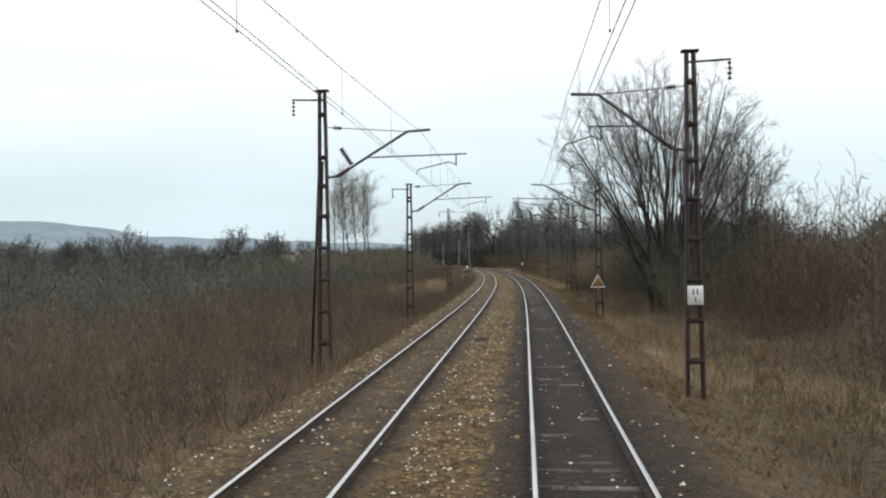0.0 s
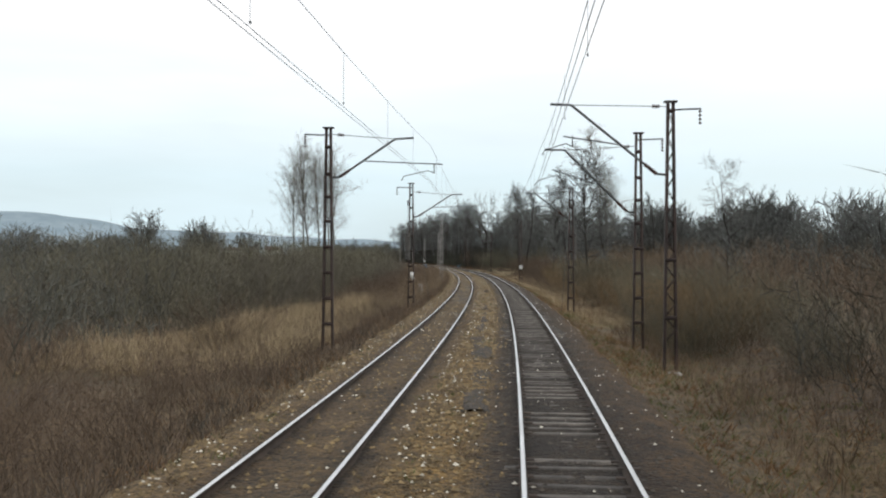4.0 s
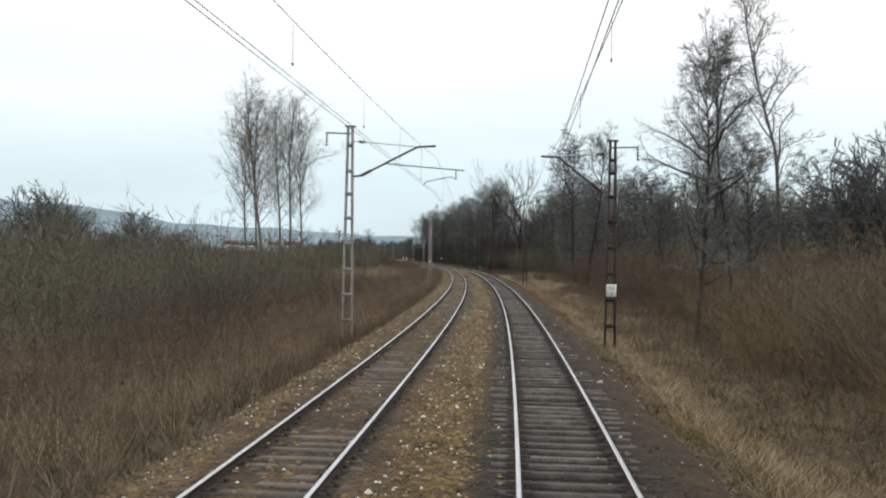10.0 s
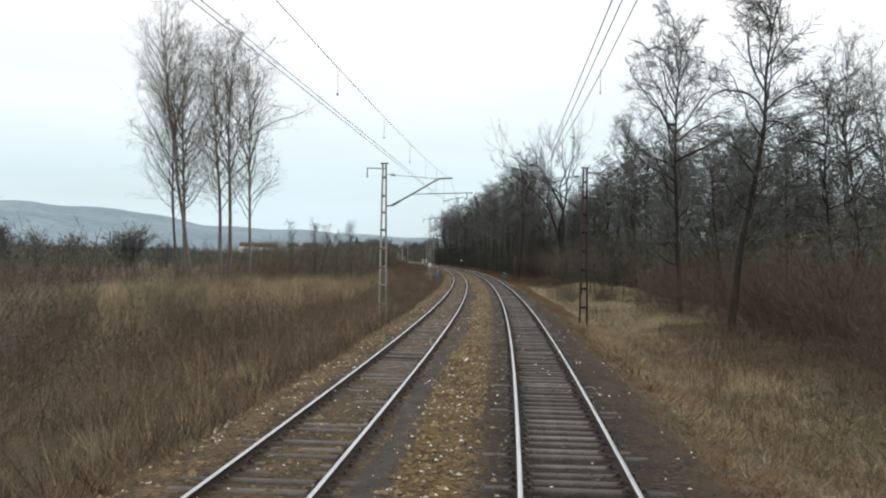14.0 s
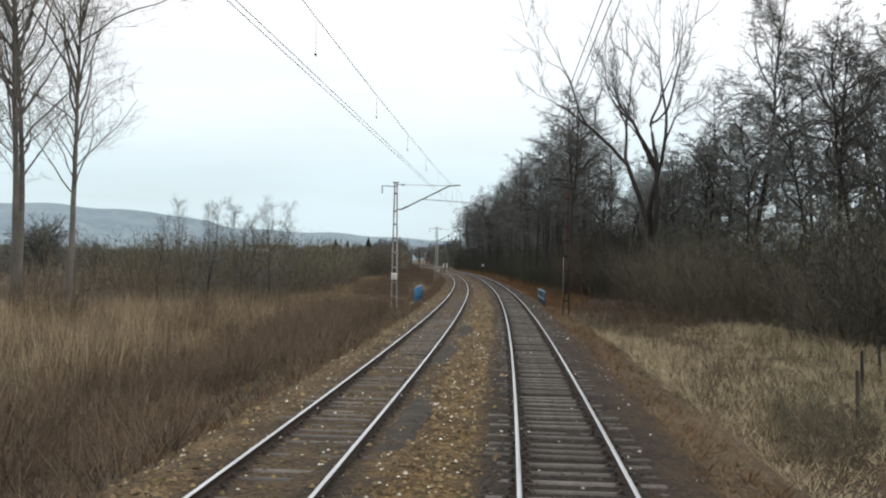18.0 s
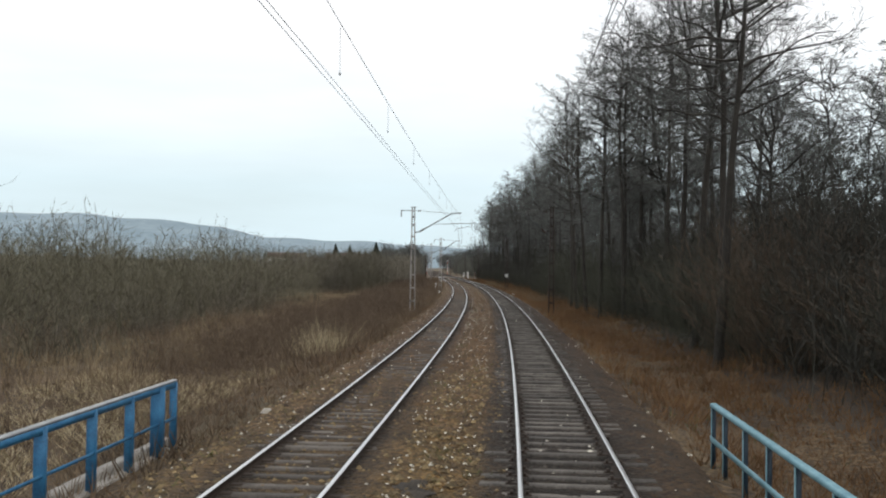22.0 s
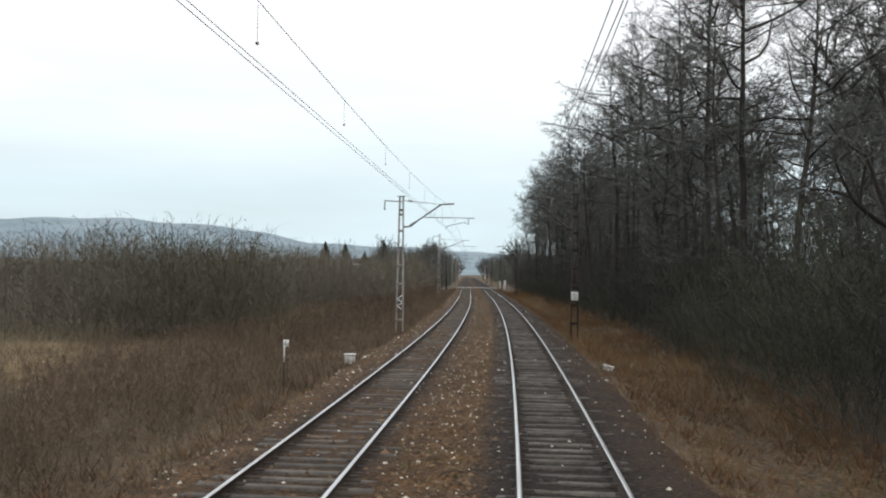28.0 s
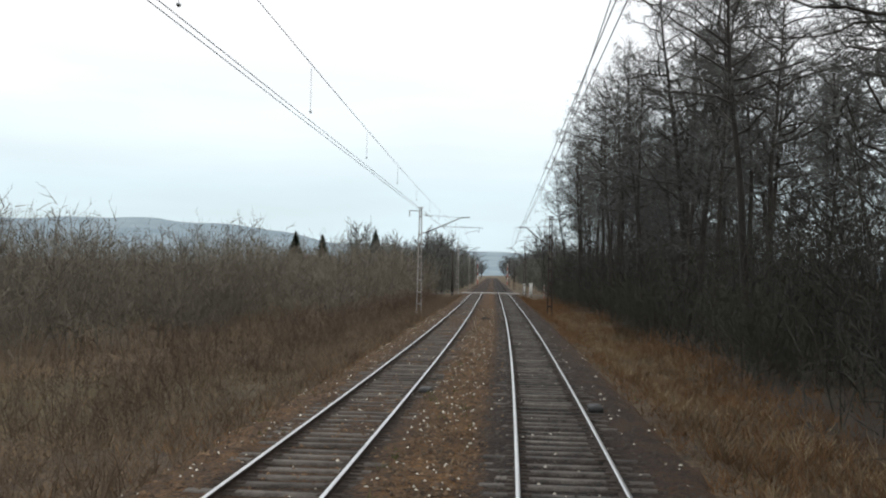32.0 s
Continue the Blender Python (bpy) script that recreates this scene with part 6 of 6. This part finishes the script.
fs = np.arange(192, 318, 0.4)
dirt_strip(fs, -2.78 + 0.09 * np.sin(0.21 * fs) + 0.05 * np.sin(0.77 * fs) + 0.12 * np.clip((fs - 262) / 20, 0, 1) * np.sin(0.33 * fs), 0.29 + 0.03 * np.sin(1.9 * fs), patchy(fs))
fs = np.arange(80, 124, 0.35)
dirt_strip(fs, np.interp(fs, [80, 89, 96, 111, 124], [-1.66, -1.73, -2.07, -2.13, -2.2]) + 0.05 * np.sin(0.9 * fs), np.interp(fs, [80, 89, 96, 111, 124], [0.25, 0.42, 0.3, 0.15, 0.1]) + 0.04 * np.sin(2.3 * fs), -0.008 + 0.03 * np.sin(0.8 * fs) * np.sin(0.33 * fs))


def molehill(s, d, r, h, label="small dark molehill of earth between the tracks"):
    g = np.random.default_rng(int(s * 10))
    rings, n = 5, 12
    v = []
    for k in range(rings):
        u = k / (rings - 1)
        for j in range(n):
            a = 2 * math.pi * j / n
            q = r * (1 - u) * (1 + 0.25 * g.normal())
            v.append((q * math.cos(a), 1.6 * q * math.sin(a), h * math.sin(u * math.pi / 2) - 0.05 + 0.02 * g.normal()))
    f = [(k * n + j, k * n + (j + 1) % n, (k + 1) * n + (j + 1) % n, (k + 1) * n + j) for k in range(rings - 1) for j in range(n)]
    ob = new("molehill", mesh_of("molehill", v, f, [DARK], None, True))
    ob.matrix_basis = stand(s, d, float(crown(s, d)))
    return tagged(ob, label, "molehill", "molehills")


for s, d, r, h in ((146, -2.05, 0.3, 0.2), (36, -2.5, 0.4, 0.12), (44, -1.7, 0.45, 0.1), (400.3, -2.05, 0.3, 0.16), (540, -2.1, 0.4, 0.22), (117, -2.1, 0.3, 0.15), (345, -2.3, 0.4, 0.08)):
    molehill(s, d, r, h)


def rock(s, d, r, z=None):
    g = np.random.default_rng(int(s * 7))
    v = np.array([(1, 0, 0), (0.6, 0.8, 0), (-0.3, 0.9, 0), (-1, 0.1, 0), (-0.5, -0.9, 0), (0.5, -0.8, 0), (0.6, 0, 0.6), (-0.1, 0.5, 0.7), (-0.5, -0.3, 0.6), (0.2, -0.4, 0.65)]) * g.uniform(0.8, 1.2, (10, 1)) * r
    f = [(0, 1, 6), (1, 7, 6), (1, 2, 7), (2, 3, 7), (3, 8, 7), (3, 4, 8), (4, 5, 8), (5, 9, 8), (5, 0, 9), (0, 6, 9), (6, 7, 9), (7, 8, 9)]
    ob = new("rock", mesh_of("rock", v, f, [PALE_ROCK]))
    ob.matrix_basis = stand(s, d, float(crown(s, d)) - 0.02 if z is None else z, s * 31)
    return tagged(ob, "pale rough stone lying on the ballast", "stone", "loose stones")


PALE_ROCK = material("pale_rough_stone", (0.3, 0.27, 0.22), (0.55, 0.52, 0.46), 6.0, 0.9, 0.0, 0.4, 40)
for s, d, r in ((146.5, -6.75, 0.17), (175.5, -6.7, 0.15), (373.6, -1.75, 0.12), (452.5, -1.0, 0.08), (449.5, -1.2, 0.09), (176.5, -1.9, 0.08), (172, 1.4, 0.1), (427, -0.5, 0.07), (376, 2.4, 0.1), (392, -5.2, 0.1), (340.5, -6.4, 0.14), (338.8, -6.2, 0.12), (353.0, -6.3, 0.16), (356, -6.6, 0.13), (342, 2.3, 0.12), (560, -7.2, 0.3)):
    rock(s, d, r)

# ---- level crossing and what stands beyond it ----
CROSS = 627.0
road = np.linspace(-200, 160, 90)
wide = np.linspace(-2.9, 2.9, 5)
rs, rd = np.meshgrid(CROSS + wide / STEP, road, indexing="ij")
deck = np.interp(rd.ravel(), [-200, -60, -12, -7.5, -7.0, 2.8, 3.4, 8, 40, 160], [0.5, -0.7, -0.3, -0.1, -0.04, -0.04, -0.1, -0.3, 0.3, 1.2]) + 0.02
b = len(road)
i = (np.arange(4)[:, None] * b + np.arange(b - 1)[None]).ravel()
tagged(new("road", mesh_of("road", line(rs.ravel(), rd.ravel(), deck), np.stack([i, i + 1, i + b + 1, i + b], -1)[:, ::-1], [ASPHALT], None, True)), "narrow asphalt road over the level crossing", "road", kind="structure")
crossing = thing("level_crossing", "pale concrete slab crossing laid between the rails", "level crossing", kind="structure")
for c in (0.0, LEFT):
    for o in (-0.35, 0.35):
        for k in range(5):
            ob = part("slab", Shape().box((-0.32, -0.56, -0.15), (0.32, 0.56, 0.0), 0, 0.015), CONCRETE, crossing)
            ob.matrix_basis = stand(CROSS - 2.5 + 1.25 * k, c + o, 0.03)
for d0, d1 in ((-3.2, -0.95), (0.95, 2.4), (-6.4, -5.0)):
    for k in range(5):
        ob = part("slab", Shape().box((d0, -0.56, -0.15), (d1, 0.56, 0.0), 0, 0.015), CONCRETE, crossing)
        ob.matrix_basis = stand(CROSS - 2.5 + 1.25 * k, 0, 0.03)


def striped_post(s, d, h, label, head=False, name="striped_post", r=0.06):
    base = thing(name, label, "signal" if head else "post", stand(s, d, float(lie(s, d))))
    n = 6
    for k in range(n):
        part("band", Shape().tube([(0, 0, h * k / n - (0.4 if k == 0 else 0)), (0, 0, h * (k + 1) / n)], r, 8), WHITE if k % 2 else RED, base, "white band" if k % 2 else "red band")
    if head:
        box = part("signal_head", Shape().box((-0.24, -0.1, h), (0.24, 0.06, h + 1.1), 0, 0.05), BLACK, base)
        for k in range(3):
            part("lens_hood", Shape().tube([(0, -0.1, h + 0.22 + 0.33 * k), (0, -0.26, h + 0.22 + 0.33 * k)], 0.1, 8), BLACK, box)
        part("ladder", Shape().tube([(-0.12, 0.2, 0), (-0.12, 0.12, h)], 0.02, 4).tube([(0.12, 0.2, 0), (0.12, 0.12, h)], 0.02, 4), TUBE, base)
    return base


striped_post(622, -12.5, 2.6, "red and white striped crossing post with a dark warning light", True, "crossing_signal")
striped_post(631, 6.6, 2.4, "red and white striped crossing post")
striped_post(640, 8.4, 2.2, "red and white striped crossing post")
striped_post(812, -7.0, 8.0, "colour-light signal on a red and white banded mast", True, "railway_signal", 0.1)
striped_post(812, 3.4, 7.4, "colour-light signal on a red and white banded mast", True, "railway_signal", 0.1)
cabinet(634, 4.6, -0.3, 0.5, 1.9, "pale relay cabinet beside the level crossing", 0, "relay_cabinet")
cabinet(640, 3.7, -0.3, 0.45, 1.7, "pale relay cabinet beside the level crossing", 0, "relay_cabinet")
wood = thing("wooden_pole", "dark wooden pole beside the level crossing", "pole", stand(640, -8.6, -0.6))
part("shaft", Shape().tube([(0, 0, -0.4), (0, 0, 7.6)], [0.22, 0.16], 8), BARK, wood)
part("crossarm", Shape().box((-0.7, -0.05, 7.1), (0.7, 0.05, 7.2)), BARK, wood)


def spruce(s, d, h):
    base = thing("spruce_tree", "dark green spruce rising above the bare scrub", "tree", stand(s, d, float(lie(s, d))), "spruces")
    part("trunk", Shape().tube([(0, 0, -0.3), (0, 0, h)], [0.02 * h, 0.01], 6), BARK, base)
    g = np.random.default_rng(int(s))
    n = 900
    t = g.uniform(0.08, 1.0, n) ** 0.9
    a = g.uniform(0, 2 * np.pi, n)
    ln = (0.4 * h * (1 - t) + 0.2) * g.uniform(0.7, 1.1, n)
    p = np.stack([0 * t, 0 * t, t * h], -1)
    d0 = unit(np.stack([np.cos(a), np.sin(a), -0.35 + 0.5 * t], -1))
    part("foliage", joined("foliage", [spikes(g, p, d0, ln, 0.075 * h)], [FIR]), None, base, "dark green drooping needle branches")
    return base


for s, d, h in ((672, -26, 12.5), (655, -34, 11), (652, -38.5, 11.5), (690, -33, 10)):
    spruce(s, d, h)


def house(s, d, z, w, l, h, spin, label):
    base = thing("house", label, "house", stand(s, d, z, spin), "far houses")
    part("wall", Shape().box((-w / 2, -l / 2, -3.0), (w / 2, l / 2, h)), PLASTER, base)
    roof = Shape()
    e = 0.5
    roof.add([(-w / 2 - e, -l / 2 - e, h), (w / 2 + e, -l / 2 - e, h), (w / 2 + e, l / 2 + e, h), (-w / 2 - e, l / 2 + e, h), (-w / 2 - e, 0, h + l * 0.4), (w / 2 + e, 0, h + l * 0.4), (w / 2 + e, 0, h + l * 0.4), (-w / 2 - e, 0, h + l * 0.4)],
             [(0, 1, 5, 4), (2, 3, 7, 6), (3, 0, 4, 7), (1, 2, 6, 5), (3, 2, 1, 0)])
    part("roof", roof, ROOF, base)
    for k in range(3):
        x = (k - 1) * w * 0.3
        win = part("window", Shape().box((x - 0.6, -l / 2 - 0.05, 1.0), (x + 0.6, -l / 2 + 0.05, 2.4)), WHITE, base)
        part("pane", Shape().box((x - 0.5, -l / 2 - 0.07, 1.1), (x + 0.5, -l / 2 - 0.052, 2.3)), GLASS_DARK, win)
    return base


for az_deg, far, z, w, l, h, spin in ((13.2, 800, 4.0, 16, 10, 5.5, 10), (16.2, 760, 4.0, 15, 9, 4.5, -15), (17.3, 800, 4.5, 12, 9, 5, 20), (14.4, 860, 5.0, 10, 9, 5, 5)):
    eye = at(214, EYE_D)
    h0 = turn(214) + radians(az_deg)
    ob = house(0, 0, 0, w, l, h, 0, "white plastered house with a dark roof across the valley")
    ob.matrix_basis = Matrix.Translation((eye.x - far * math.sin(h0), eye.y + far * math.cos(h0), z)) @ Matrix.Rotation(h0 + radians(spin), 4, "Z")
# ---- ballast stones ----
STONE_RUST = material("rust_red_ballast_stone", (0.045, 0.027, 0.016), (0.185, 0.118, 0.064), 9.0, 0.9, 0.0, 0.3, 60, 0.6, island=True)
OILY = material("oily_ballast_stone", (0.02, 0.017, 0.014), (0.09, 0.076, 0.06), 9.0, 0.85, 0.0, 0.3, 60, 0.5, island=True)


def stones(name, label, mat, count, size, bands, seed, s0=-4, s1=560):
    g = np.random.default_rng(seed)
    s = g.uniform(s0, s1, count)
    pick = g.integers(0, len(bands), count)
    lo, hi = np.array([b[0] for b in bands])[pick], np.array([b[1] for b in bands])[pick]
    d = g.uniform(lo, hi)
    c = line(s, d, crown(s, d) + 0.01)
    r = g.uniform(*size, count) * np.where(g.uniform(0, 1, count) < 0.04, 1.7, 1.0)
    octa = np.array([(1, 0, 0), (0, 1, 0), (-1, 0, 0), (0, -1, 0), (0, 0, 0.8), (0, 0, -0.6)])
    v = octa[None] * g.uniform(0.6, 1.3, (count, 6, 1)) * r[:, None, None] + c[:, None]
    tri = np.array([(0, 1, 4), (1, 2, 4), (2, 3, 4), (3, 0, 4)])
    f = (np.arange(count)[:, None, None] * 6 + tri[None]).reshape(-1, 3)
    ob = new(name, mesh_of(name, v.reshape(-1, 3), f, [mat]))
    return tagged(ob, label, "stones", kind="stuff")


BANDS = [(-2.7, -1.4), (-2.7, -1.4), (-2.7, -1.4), (-3.2, -1.0), (-6.6, -5.0), (-4.7, -3.4), (-6.3, -5.2)]
stones("ballast_stones", "rusty brown crushed ballast stones", STONE, 37000, (0.025, 0.06), BANDS, 401, -4, 360)
stones("ballast_stones", "dark rust-red crushed ballast stones", STONE_RUST, 19000, (0.025, 0.06), BANDS, 404, 350, 560)
stones("dark_stones", "oily dark ballast stones round the sleepers", OILY, 16000, (0.02, 0.045), [(-0.6, 0.6), (0.95, 2.0), (-1.5, -0.95)], 403)
stones("pale_stones", "scattered pale limestone pieces on the ballast", PALE, 13000, (0.016, 0.04), [(-2.9, -1.5), (-2.9, -1.5), (-2.9, -1.5), (-6.4, -3.2), (-6.4, -5.2), (-1.3, 2.4)], 402)
